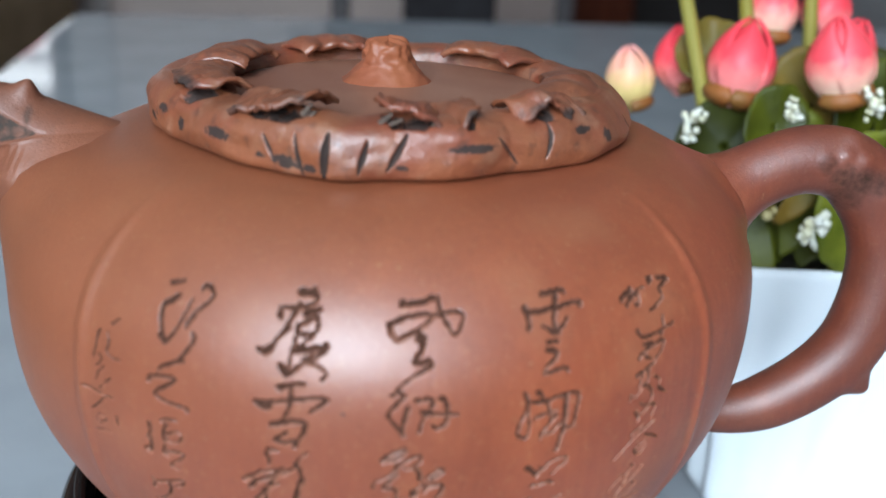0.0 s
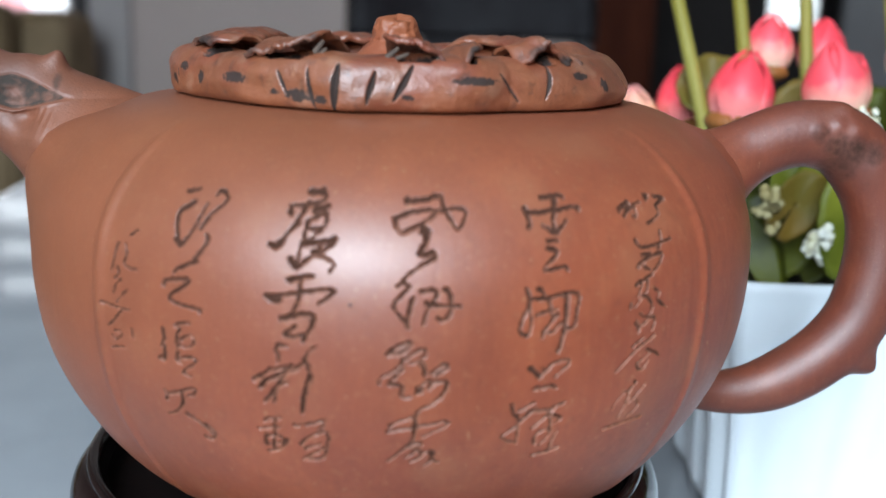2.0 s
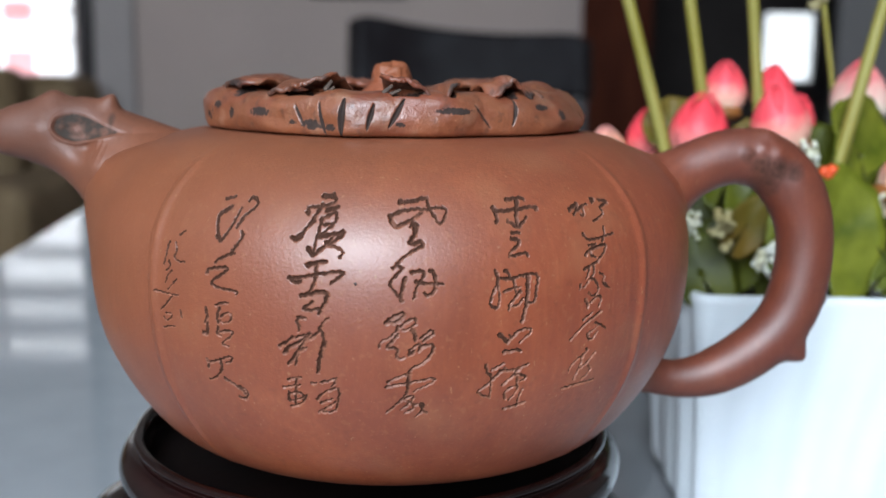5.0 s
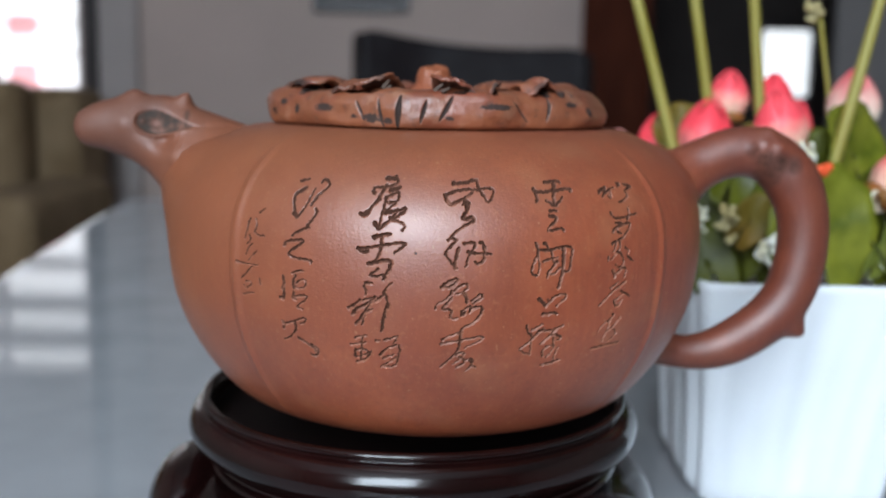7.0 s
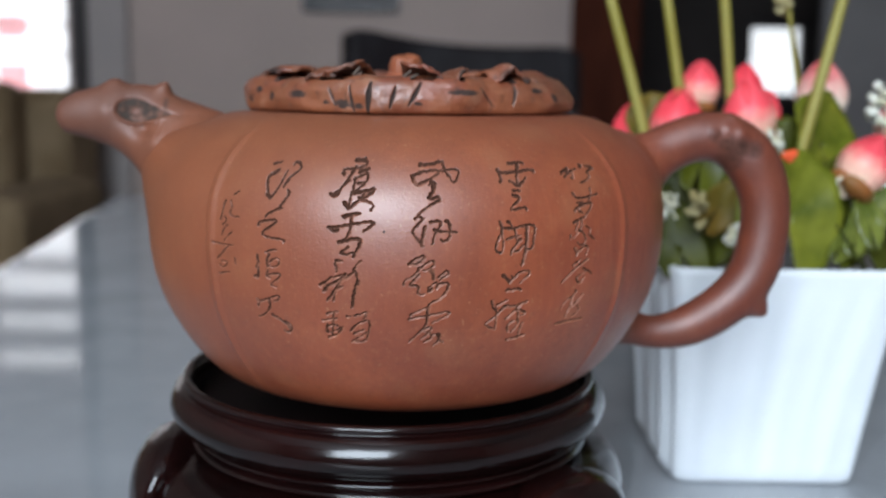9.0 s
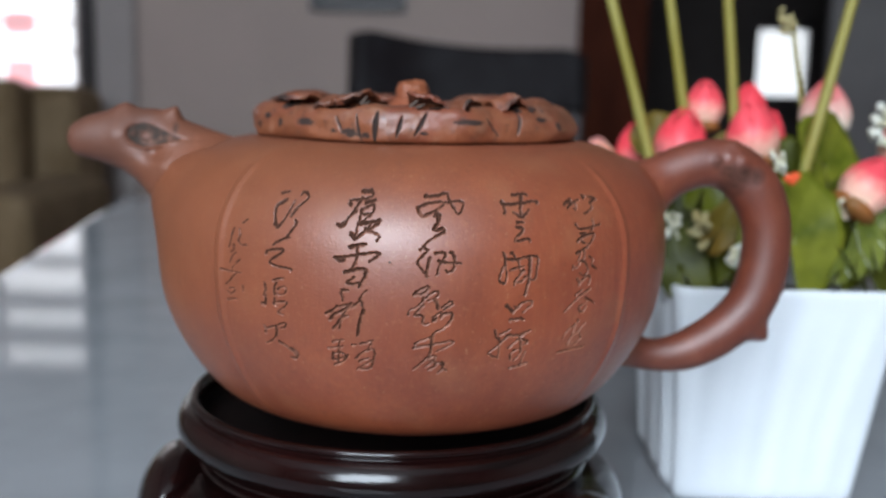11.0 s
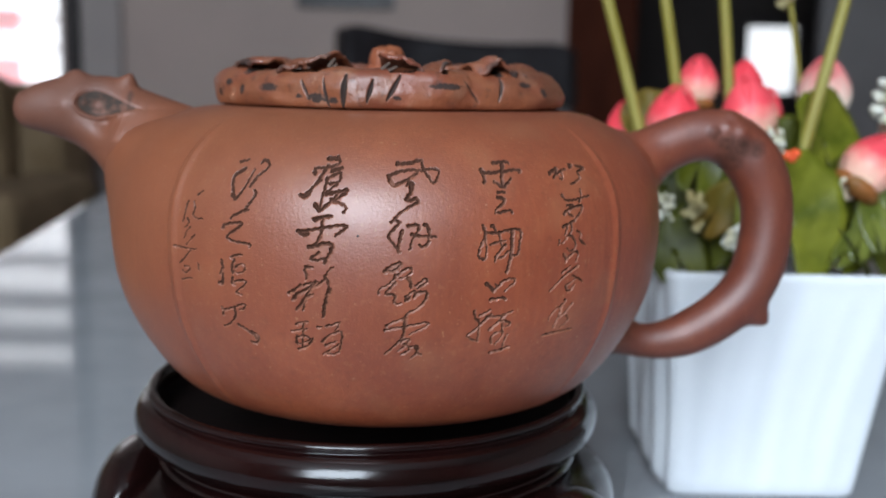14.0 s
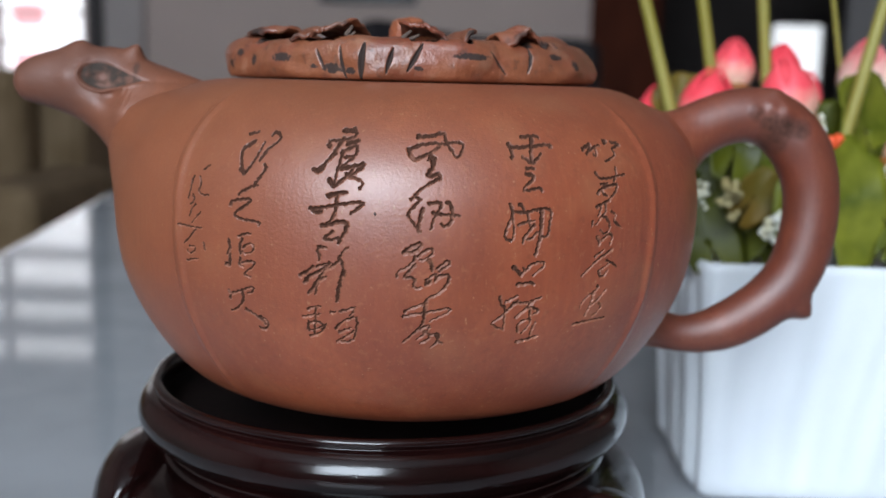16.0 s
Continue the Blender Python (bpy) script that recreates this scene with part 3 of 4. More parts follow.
# Brush strokes on a 62 x 62 field, a pair of characters a point (0-9, a-z, A-Z; right, then down), strokes parted by "/", heavy ones marked "*".
STROKES = {
    "bi": "25h1/*hfak0q3D7OeZ5S/eZlRuzzf/I4K0S1Z9SgIpEAyIDvKn",
    "dou": "S0Z6SfJtEALEBy/EDtIeO3U0Z",
    "zhi": "0k2aj5E0G7ukit7FiPARXTZZ",
    "cheng": "8bam4w/*0K7N9Aaj/t5I0R0/A9ukwt/CkOdYfVpGtzq/vArJAM/yGMCZDUKETzXNZ",
    "huo": "293ecbq6C1J0H7za/2k5e/p9qkjs9A0C/rxyAJGQLWU/*NHUKZPRZJW",
    "hen": "*t2A2I2/G0L7Dapced/dhgldd/uapjjtaD3J/*0H7KcD/iupq/wnvxsIrT/*kRqZwT/wTDOLG/*BfKdOc/voFkMgOlLtEyyC/AtJs/xFIDSBZyVEOIHO/EKMOVQYVUZ",
    "xue": "*k5u2E0/0lfjwfMcZbWgPlKp/*0l6rco/u3tfsqoyhG/*eFpCBzHBFJATxZ/qMiSfVoWxT",
    "cai": "o1y1/r0m6qaog/mnukCj/*0y9thn/*6Fazmuym/*CjsviJ9S/CoHkOfR7Z0/qBlIjS/sAxy/PaTlUs/*UsRzNKLZ",
    "li": "g7v3P0/0nmjKg/B6wtpW/dw7KdO/czBvSyKHhM/eZAVRKZz",
    "lii": "0c9b/l9A7O3U0R8If/9CjtBmThZlVDNU/hIxDJA/9ZmTFLPE/cYxZNU",
    "feng": "*a5h5q4/q4z0G0E7HfMpPyVtZiYdOcEf/0o8ikfseEf/*0o3y7B/7Bhvqpyj/otlB/*pyrImRkXrXvSyZ/tzqF",
    "xi": "D0u4kadf6n3p/amgoau3B0G6OcVeZ/*izfJdVfZ/ptzrFtBAvJsV/uDEFQGZG/*LrQvRDPPJTEQ",
    "ying": "*89e5l2r0p5hab9/odu8B5F7Cdugqg/ldhk9p1r0x/9wgplk/9xhxmAiFmIsH/*AgElEq/KoQkXgYlRoMr/CByFxADwKtIA/IANvWuZxUGLOCQyUuZ",
    "lu": "2d98j5s0/0jbhudKaU7ZaTfIkyp/*s3rfqr/qrhD7M0T/nAxuzApJjO/sDBJvQoT/zJMFLQCZ/HHMSRU",
    "yun": "k2v1G0J3/*0a3h1p/1dedwcOaZbUe/*y3ucrlru/golrqvyqFk/iAsA/gGpHqLhRbWcZnXwVzZ",
    "jiao": "60978g3p0y0E8HbCbr9f84/i0m3o9/e9obB7G6/t9tiwq/horlBk/BpvwoDnJ/FyyFsG/G7K6W6ZbWnUDMD/*L7LlKAHPEZ",
    "chu": "*0caofy/fymlje/plv8H2T0Z7QkCA/*aWmXARGZ",
    "long": "709afffpgG/f7n3r0/t7mcfm7t0y8EgH/o9yaK8U4/*KaCjvpts/GgQiVmOp/JlLx/zLwEAxJvNyIIDN/SBPMPX/*AZLXZT",
    "zhu": "*0p7ef8bm3D/aqlgrd/injyfMdB/*z3G0za/L4U9ZeNkHqKFEQrZ",
    "ming": "186knjFgZd/H0Geyp/7tls/*0J5DnxFuBFpSkZ/dw7KiP",
    "jia": "*abm6z0/j8hjcs/r6tkjucD7H/mswyBKzVpZhR/2A0J/DlOrJC/LETMZP",
    "rong": "*l3qaoe/u7C1L0L7Hg/jurpxm/*MmCsozdJ0V/DBPGZN/sPAMIH/sPvYCZJP",
    "ya": "u0z3oaeg6o4y/N9Fixrmw/*pcpmlAhM/FuMAFJxO/*0ZdXCWZV",
    "mark_a": "B7P0/bi7t3I0Q/ujBtsDEIZI/eKmP8Z",
    "mark_b": "x07j0F/ZnyKeZ",
    "mark_c": "00g2y2T2/E6ribv/nACyyHlNgH/XrZC/dZtVGT",
}
# character, degrees round the body from the front, height, width and height of its field in millimetres, brush half-width
TEXT = [
    ("bi", -22.28, 103.6, 6.9, 6.6, 0.30), ("dou", -22.35, 99.4, 4.6, 4.9, 0.30), ("zhi", -23.34, 94.6, 5.6, 3.9, 0.30), ("cheng", -24.31, 87.5, 5.8, 7.0, 0.29),
    ("huo", -23.85, 78.7, 7.3, 7.3, 0.32), ("hen", -7.77, 103.4, 8.2, 8.8, 0.32), ("xue", -7.65, 94.5, 8.3, 7.8, 0.32), ("cai", -9.71, 85.6, 7.6, 8.6, 0.31),
    ("li", -11.70, 77.6, 3.7, 5.3, 0.28), ("lii", -6.70, 77.4, 4.3, 6.3, 0.28), ("feng", 7.57, 104.2, 9.0, 6.6, 0.30), ("xi", 6.97, 96.8, 7.9, 8.2, 0.29),
    ("ying", 5.70, 86.0, 8.2, 10.0, 0.29), ("lu", 6.44, 77.7, 7.6, 7.8, 0.29), ("yun", 23.92, 103.1, 8.3, 8.4, 0.31), ("jiao", 22.14, 92.9, 8.0, 8.1, 0.30),
    ("chu", 22.57, 85.9, 5.5, 3.7, 0.30), ("long", 21.37, 78.3, 9.0, 8.1, 0.30), ("zhu", 39.16, 104.8, 10.1, 3.2, 0.28), ("ming", 38.97, 99.5, 7.2, 5.3, 0.26),
    ("jia", 37.24, 94.3, 6.8, 5.5, 0.26), ("rong", 36.50, 87.9, 8.0, 7.1, 0.27), ("ya", 36.40, 79.7, 7.1, 6.5, 0.27), ("mark_a", -33.28, 97.9, 4.8, 6.6, 0.22),
    ("mark_b", -33.95, 93.2, 2.6, 3.0, 0.20), ("mark_c", -34.74, 88.2, 6.0, 6.0, 0.22),
]


SPOUT_ROWS = [(-0.0440, 0.1045, 0.0102), (-0.0520, 0.1084, 0.0091), (-0.0570, 0.1109, 0.0083), (-0.0620, 0.1128, 0.0075), (-0.0670, 0.1137, 0.0066), (-0.0715, 0.1139, 0.0055),
              (-0.0752, 0.1134, 0.0043), (-0.0772, 0.1131, 0.0032), (-0.0780, 0.1130, 0.0014)]
HANDLE_ROWS = [(0.0490, 0.1000, 0.0075), (0.0560, 0.1045, 0.0061), (0.0628, 0.1084, 0.0055), (0.0696, 0.1104, 0.0057), (0.0766, 0.1092, 0.0061), (0.0820, 0.1040, 0.0064),
        (0.0848, 0.0980, 0.0060), (0.0858, 0.0915, 0.0058), (0.0853, 0.0838, 0.0059), (0.0828, 0.0757, 0.0058), (0.0766, 0.0693, 0.0055), (0.0692, 0.0650, 0.0052),
        (0.0635, 0.0633, 0.0044), (0.0575, 0.0631, 0.0037), (0.0490, 0.0655, 0.0042)]


def to_tube(p, rows):
    """Distance of places from the skin of a tube along rows (u, z, radius) in the pot's plane; minus is inside."""
    u, w, z = p @ np.array(U_DIR), p @ np.array(W_DIR), p[:, 2]
    best = np.full(len(p), 9.0)
    line = smooth_line(rows, 2)
    for (u0, z0, r0), (u1, z1, r1) in zip(line[:-1], line[1:]):
        du, dz = u1 - u0, z1 - z0
        t = np.clip(((u - u0) * du + (z - z0) * dz) / (du * du + dz * dz + 1e-12), 0, 1)
        d = np.sqrt((u - u0 - t * du) ** 2 + (z - z0 - t * dz) ** 2 + w * w) - r0 - t * (r1 - r0)
        best = np.minimum(best, d)
    return best


def to_body(p):
    """Distance of places from the turned body; minus is inside."""
    prof = BODY_PROFILE[BODY_PROFILE[:, 0] > 0.025][::2]
    r, z = np.hypot(p[:, 0], p[:, 1]), p[:, 2]
    d = np.full(len(p), 9.0)
    for (r0, z0), (r1, z1) in zip(prof[:-1], prof[1:]):
        dr, dz = r1 - r0, z1 - z0
        t = np.clip(((r - r0) * dr + (z - z0) * dz) / (dr * dr + dz * dz + 1e-12), 0, 1)
        d = np.minimum(d, np.hypot(r - r0 - t * dr, z - z0 - t * dz))
    side = BODY_PROFILE[BODY_PROFILE[:, 0] > 0.05]
    inside = (r < np.interp(z, side[:, 1], side[:, 0])) & (z < 0.1151)
    return np.where(inside, -d, d)


def fillet(d, k):
    """How far a skin is drawn out where two forms grow together, by its distance from the other one."""
    return k / 4 * np.clip(1 - abs(d) / k, 0, 1) ** 2


def grown(me, k):
    """Draws a tube's skin out towards the body where the two meet."""
    p, n = np.array([v.co for v in me.vertices]), np.array([v.normal for v in me.vertices])
    n *= 1.0 if ((p - p.mean(0)) * n).sum() > 0 else -1.0
    p += n * (fillet(to_body(p), k) * np.clip((0.1140 - p[:, 2]) / 0.006, 0, 1))[:, None]
    me.vertices.foreach_set("co", p.ravel())
    me.update()
    return me


def stroke_lines(code):
    at = "0123456789abcdefghijklmnopqrstuvwxyzABCDEFGHIJKLMNOPQRSTUVWXYZ".index
    for one in code.split("/"):
        heavy, one = one.startswith("*"), one.lstrip("*")
        yield heavy, np.array([(at(one[i]) / 61.0 - 0.5, 0.5 - at(one[i + 1]) / 61.0) for i in range(0, len(one), 2)])


def carving(px, pz):
    """The knife's V cut at places (mm round the body, mm up): depth in mm (minus: the burr beside it), how far from the middle of the cut (0 to 1 at its lip), how far towards its upper left lip and the number of the character."""
    side, reach, lean, owner = np.full(len(px), 9.0), np.zeros(len(px)), np.zeros(len(px)), np.full(len(px), -1)
    rng = np.random.RandomState(7)
    for k, (name, deg, up, width, high, brush) in enumerate(TEXT):
        cx = deg * 1.005
        near = np.where((abs(px - cx) < width * 0.5 + 1.4) & (abs(pz - up) < high * 0.5 + 1.4))[0]
        x, z = px[near], pz[near]
        for heavy, line in stroke_lines(STROKES[name]):
            pts = smooth_line(line * (width, high) + (cx, up), 2)
            pts[1:-1] += rng.normal(0, 0.03, pts[1:-1].shape)
            n, press = len(pts) - 1, rng.uniform(0.92, 1.12) * (1.32 if heavy else 1.0)
            for i in range(n):
                (ax, az), (bx, bz) = pts[i], pts[i + 1]
                ll = (bx - ax) ** 2 + (bz - az) ** 2 + 1e-9
                t = np.clip(((x - ax) * (bx - ax) + (z - az) * (bz - az)) / ll, 0, 1)
                ox, oz = x - ax - t * (bx - ax), z - az - t * (bz - az)
                d = np.hypot(ox, oz)
                s = (i + t) / n
                half = brush * press * (1.08 - 0.55 * s + 0.22 * s * s)
                q = d / half
                more = q < side[near]
                side[near[more]], reach[near[more]], owner[near[more]] = q[more], half[more], k
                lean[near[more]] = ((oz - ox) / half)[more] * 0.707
    depth = 1.15 * reach * np.clip(1 - side, 0, 1) ** 0.85 - 0.04 * reach * np.exp(-((side - 1.28) / 0.24) ** 2)
    return depth, side, lean, owner


def pot_body(pot):
    seg = np.r_[0, np.cumsum(np.hypot(*np.diff(BODY_PROFILE, axis=0).T))]

    def along(lo, hi, step):
        return np.arange(lo, hi, step)

    side = (BODY_PROFILE[:, 0] > 0.05)
    s_of = lambda z: np.interp(z, BODY_PROFILE[side, 1], seg[side])
    s0, s1 = s_of(0.0730), s_of(0.1084)
    s = np.r_[np.linspace(0, s0, 60)[:-1], along(s0, s1, 0.000105), np.linspace(s1, seg[-1], 50)[1:]]
    deg = np.r_[np.arange(-180, -45, 1.5), np.arange(-44.5, 53.5, 0.105), np.arange(54.5, 179, 1.5)]
    rr, zz = np.interp(s, seg, BODY_PROFILE[:, 0]), np.interp(s, seg, BODY_PROFILE[:, 1])
    R, D = np.meshgrid(rr, deg, indexing="ij")
    Z, _ = np.meshgrid(zz, deg, indexing="ij")
    # four melon lobes, parted by a narrow groove with a raised welt beside it
    fade = np.clip((Z - 0.052) / 0.012, 0, 1) * np.clip((0.1150 - Z) / 0.006, 0, 1)
    near = np.stack([(D - ridge + 180.0) % 360.0 - 180.0 for ridge in (-38.4, 50.0, 139.0, 229.0)])
    off = np.take_along_axis(near, abs(near).argmin(0)[None], 0)[0]
    R = R + fade * (0.0007 * np.sin(np.radians(abs(off) * 2)) - 0.0005 + 0.00042 * np.exp(-(off / 1.1) ** 2))
    R = R * (1 + 0.0012 * np.sin(np.radians(D * 3 + 40)) * np.clip((Z - 0.05) / 0.01, 0, 1))
    # the knife wavers a little along each stroke
    px, pz = D * 1.005, Z * 1000
    wx = 0.060 * np.sin(6.3 * pz + 2.0 * np.sin(1.9 * px)) + 0.045 * np.sin(13.1 * pz - 4.7 * px) + 0.030 * np.sin(23.0 * pz + 9.0 * px)
    wz = 0.060 * np.sin(5.9 * px + 2.0 * np.sin(2.3 * pz)) + 0.045 * np.sin(12.3 * px + 5.1 * pz) + 0.030 * np.sin(21.0 * px - 8.0 * pz)
    depth, edge, lean, owner = carving((px + wx).ravel(), (pz + wz).ravel())
    depth, owner = depth.reshape(R.shape), owner.reshape(R.shape)
    dr, dz = np.gradient(rr), np.gradient(zz)
    ln = np.hypot(dr, dz) + 1e-12
    nr, nz = (dz / ln)[:, None], (-dr / ln)[:, None]
    R, Z = R - nr * depth * 0.001, Z - nz * depth * 0.001
    A = np.radians(D)
    verts = np.stack([R * np.sin(A), -R * np.cos(A), Z], -1).reshape(-1, 3)
    # the spout and the handle grow out of the body with a soft hollow at the root
    pull = fillet(to_tube(verts, SPOUT_ROWS), 0.013) * np.clip((0.1130 - verts[:, 2]) / 0.006, 0, 1) + fillet(to_tube(verts, HANDLE_ROWS), 0.007)
    outward = np.stack([nr * np.sin(A), -nr * np.cos(A), nz + 0 * A], -1).reshape(-1, 3)
    verts = verts + outward * pull[:, None]
    rows, cols = R.shape
    idx = np.arange(rows * cols).reshape(rows, cols)
    nxt = np.roll(idx, -1, axis=1)
    quads = np.stack([idx[:-1], nxt[:-1], nxt[1:], idx[1:]], -1).reshape(-1, 4)
    kind = owner.ravel()[quads].max(1)
    own = np.where(edge[quads].mean(1) < 1.0, kind, -1)
    top = from_arrays("body", verts, quads[own < 0])
    # the body darkens towards the spout and handle, to meet their tone
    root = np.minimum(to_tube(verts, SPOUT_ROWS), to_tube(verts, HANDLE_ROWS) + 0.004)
    root_dark = 0.43 * np.exp(-np.clip(root, 0, 1) / 0.010)
    top.attributes.new("wear_shade", "FLOAT", "POINT").data.foreach_set("value", root_dark)
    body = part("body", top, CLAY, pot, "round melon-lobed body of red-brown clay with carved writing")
    part("speck", blobs("speck", [(-0.0019, -0.0580, 0.0953, 0.00022)], 0.5, 2), BLACK_SLIP, body, "tiny dark speck in the clay")
    for k, row in enumerate(TEXT):
        mine = quads[own == k]
        if len(mine):
            used, flat = np.unique(mine, return_inverse=True)
            me = from_arrays("carved_character", verts[used], flat.reshape(-1, 4))
            worn, q = row[2] < 91 or row[0].startswith("mark"), edge[used]
            blot = np.array([noise.noise(Vector(v) * 700) for v in verts[used]])
            # ink, plus shade painted heavier on each cut's upper left wall
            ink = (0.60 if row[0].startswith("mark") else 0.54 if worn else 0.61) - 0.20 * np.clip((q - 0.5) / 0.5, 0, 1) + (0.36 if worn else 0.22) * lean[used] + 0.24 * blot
            stain_shade(me, [], np.clip(ink, 0, 1))
            part("carved_character", me, CUT_CLAY, body, "carved character with worn ink and shade painted into its cuts" if worn else "carved character filled with black ink")
    return body


def stain_shade(me, spots, values=None):
    """Marks the vertices near spots (u, w, z, reach, strength) as darkened with slip, ink or painted shade."""
    p = np.array([v.co for v in me.vertices])
    dark = np.zeros(len(p)) if values is None else np.array(values, float)
    for u, w, z, r, much in spots:
        c = np.array(U_DIR) * u + np.array(W_DIR) * w + np.array((0, 0, z))
        dark = np.maximum(dark, much * np.exp(-(((p - c) ** 2).sum(1) / r ** 2) ** 1.5))
    me.attributes.new("slip_shade", "FLOAT", "POINT").data.foreach_set("value", dark)


def wear_shade(me, least, spots=(), fade=0.008):
    """Marks how far a skin is darkened, by use and by painted shade: least everywhere, more near spots (u, w, z, reach,
    strength).
    """
    p = np.array([v.co for v in me.vertices])
    much = least + 0.25 * np.array([noise.noise(Vector(q) * 150) for q in p])
    for u, w, z, r, more in spots:
        c = np.array(U_DIR) * u + np.array(W_DIR) * w + np.array((0, 0, z))
        much = np.maximum(much, more * np.exp(-((p - c) ** 2).sum(1) / r ** 2))
    much *= 0.5 + 0.5 * np.clip(to_body(p) / fade, 0, 1)
    me.attributes.new("wear_shade", "FLOAT", "POINT").data.foreach_set("value", np.clip(much, 0, 1))


def pot_spout(pot):
    rows = SPOUT_ROWS
    knobs = [(-0.0655, 0.0, 0.1205, 0.0026, 0.0016), (-0.0550, -0.001, 0.1186, 0.0018, 0.0026), (-0.0590, -0.001, 0.1180, 0.003, 0.0012),
             (-0.0600, -0.0078, 0.1143, 0.0042, -0.0018), (-0.0665, -0.0065, 0.1148, 0.0022, 0.0006), (-0.0580, -0.0085, 0.1112, 0.0026, -0.0014),
             (-0.0555, -0.0100, 0.1085, 0.0026, 0.0016), (-0.0530, 0.0, 0.1130, 0.003, 0.0010)]
    me = grown(sweep("spout", rows, U_DIR, W_DIR, 260, flat=0.92, push=knobs, rounds=5), 0.013)
    # the knot: a drop-shaped hollow on the flank with a welt along its lower edge and a tail towards the body
    p = np.array([v.co for v in me.vertices])
    u, w, z = p @ (*U_DIR[:2], 0), p @ (*W_DIR[:2], 0), p[:, 2]
    rough = np.array([noise.noise(Vector(q) * 420) + 0.6 * noise.noise(Vector(q) * 1100) for q in p])
    bent = np.array([noise.noise(Vector(q) * 170 + Vector((3, 1, 2))) for q in p])
    du = u + 0.0603
    x = np.where(du < 0, du / 0.0034, du / 0.0086)
    y = (z - 0.1149 + 0.10 * du) / (0.0027 * (1 - 0.72 * np.clip(x, 0, 1)))
    e = np.sqrt(x * x + y * y) + 0.10 * rough + 0.22 * bent
    front = np.clip((-w - 0.0015) / 0.0025, 0, 1)
    turn = np.clip(0.35 - 0.60 * y - 0.65 * x, 0, 1)
    sink = 0.0006 * np.clip(1.15 - e, 0, 1) ** 0.6 * (1 + 0.65 * rough) + 0.0009 * np.exp(-(((u + 0.0585) / 0.0022) ** 2 + ((z - 0.1108) / 0.0013) ** 2))
    scratch = 0.00013 * np.sin((u - 0.35 * z) * 5200) * np.exp(-(((u + 0.0553) / 0.0016) ** 2 + ((z - 0.1108) / 0.0018) ** 2))
    welt = 0.00050 * turn * np.exp(-((e - 1.12) / 0.12) ** 2) + scratch
    p += np.outer(front * (sink - welt), (W_DIR[0], W_DIR[1], 0))
    me.vertices.foreach_set("co", p.ravel())
    me.update()
    inside = np.clip((1.08 - e) / 0.12, 0, 1) * (0.50 + 0.16 * rough)
    heart = np.exp(-(((u + 0.0602) / 0.0011) ** 2 + ((z - 0.1147) / 0.0008) ** 2))
    ring = np.exp(-((e - 0.80) / 0.14) ** 2) * (0.60 + 0.15 * rough)
    dark = front * np.maximum(inside, ring) * (1 - 0.6 * heart)
    # the stub's far face is darkened, its shade put into the colour
    back = np.exp(-(((u + 0.0536) / 0.0010) ** 2 + ((z - 0.1165) / 0.0022) ** 2)) * 0.5
    spout = part("spout", me, SPOUT_CLAY, pot, "short stump-shaped spout")
    stain_shade(me, [], np.clip(np.maximum(dark, back), 0, 1))
    # the stub's turned face and the pit below the knot take painted shade
    wear_shade(me, 0.85, [(-0.0585, -0.0085, 0.1108, 0.0030, 1.0), (-0.0498, -0.003, 0.1165, 0.0035, 1.0), (-0.0590, -0.0075, 0.1144, 0.0055, 0.9), (-0.0610, -0.002, 0.1195, 0.0060, 0.6)], 0.013)
    return spout


def pot_handle(pot):
    rows = HANDLE_ROWS
    knobs = [(0.0838, 0.0, 0.0700, 0.0025, 0.0040), (0.0908, 0.0, 0.0800, 0.0016, 0.0010), (0.0752, -0.003, 0.1150, 0.0022, 0.0008), (0.0768, -0.0058, 0.1115, 0.0020, 0.0007),
             (0.0790, -0.006, 0.1075, 0.0024, -0.0003), (0.0735, -0.0050, 0.1120, 0.0013, 0.0004), (0.0702, -0.0050, 0.1112, 0.0012, 0.0003)]
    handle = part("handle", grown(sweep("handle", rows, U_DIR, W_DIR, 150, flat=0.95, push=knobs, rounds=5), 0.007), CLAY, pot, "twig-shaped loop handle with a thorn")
    stain_shade(handle.data, [(0.0705, -0.0050, 0.1105, 0.0028, 0.42), (0.0735, -0.0055, 0.1085, 0.0034, 0.48), (0.0768, -0.0055, 0.1078, 0.0034, 0.50), (0.0800, -0.0055, 0.1075, 0.0032, 0.46), (0.0745, -0.004, 0.1050, 0.0050, 0.44)])
    # darkened all over, for handling and for the dimmer light there
    wear_shade(handle.data, 0.85, [(0.0770, -0.005, 0.1070, 0.0070, 1.2), (0.0715, -0.004, 0.1085, 0.0045, 1.0), (0.0700, -0.003, 0.1060, 0.0050, 0.8)])
    return handle


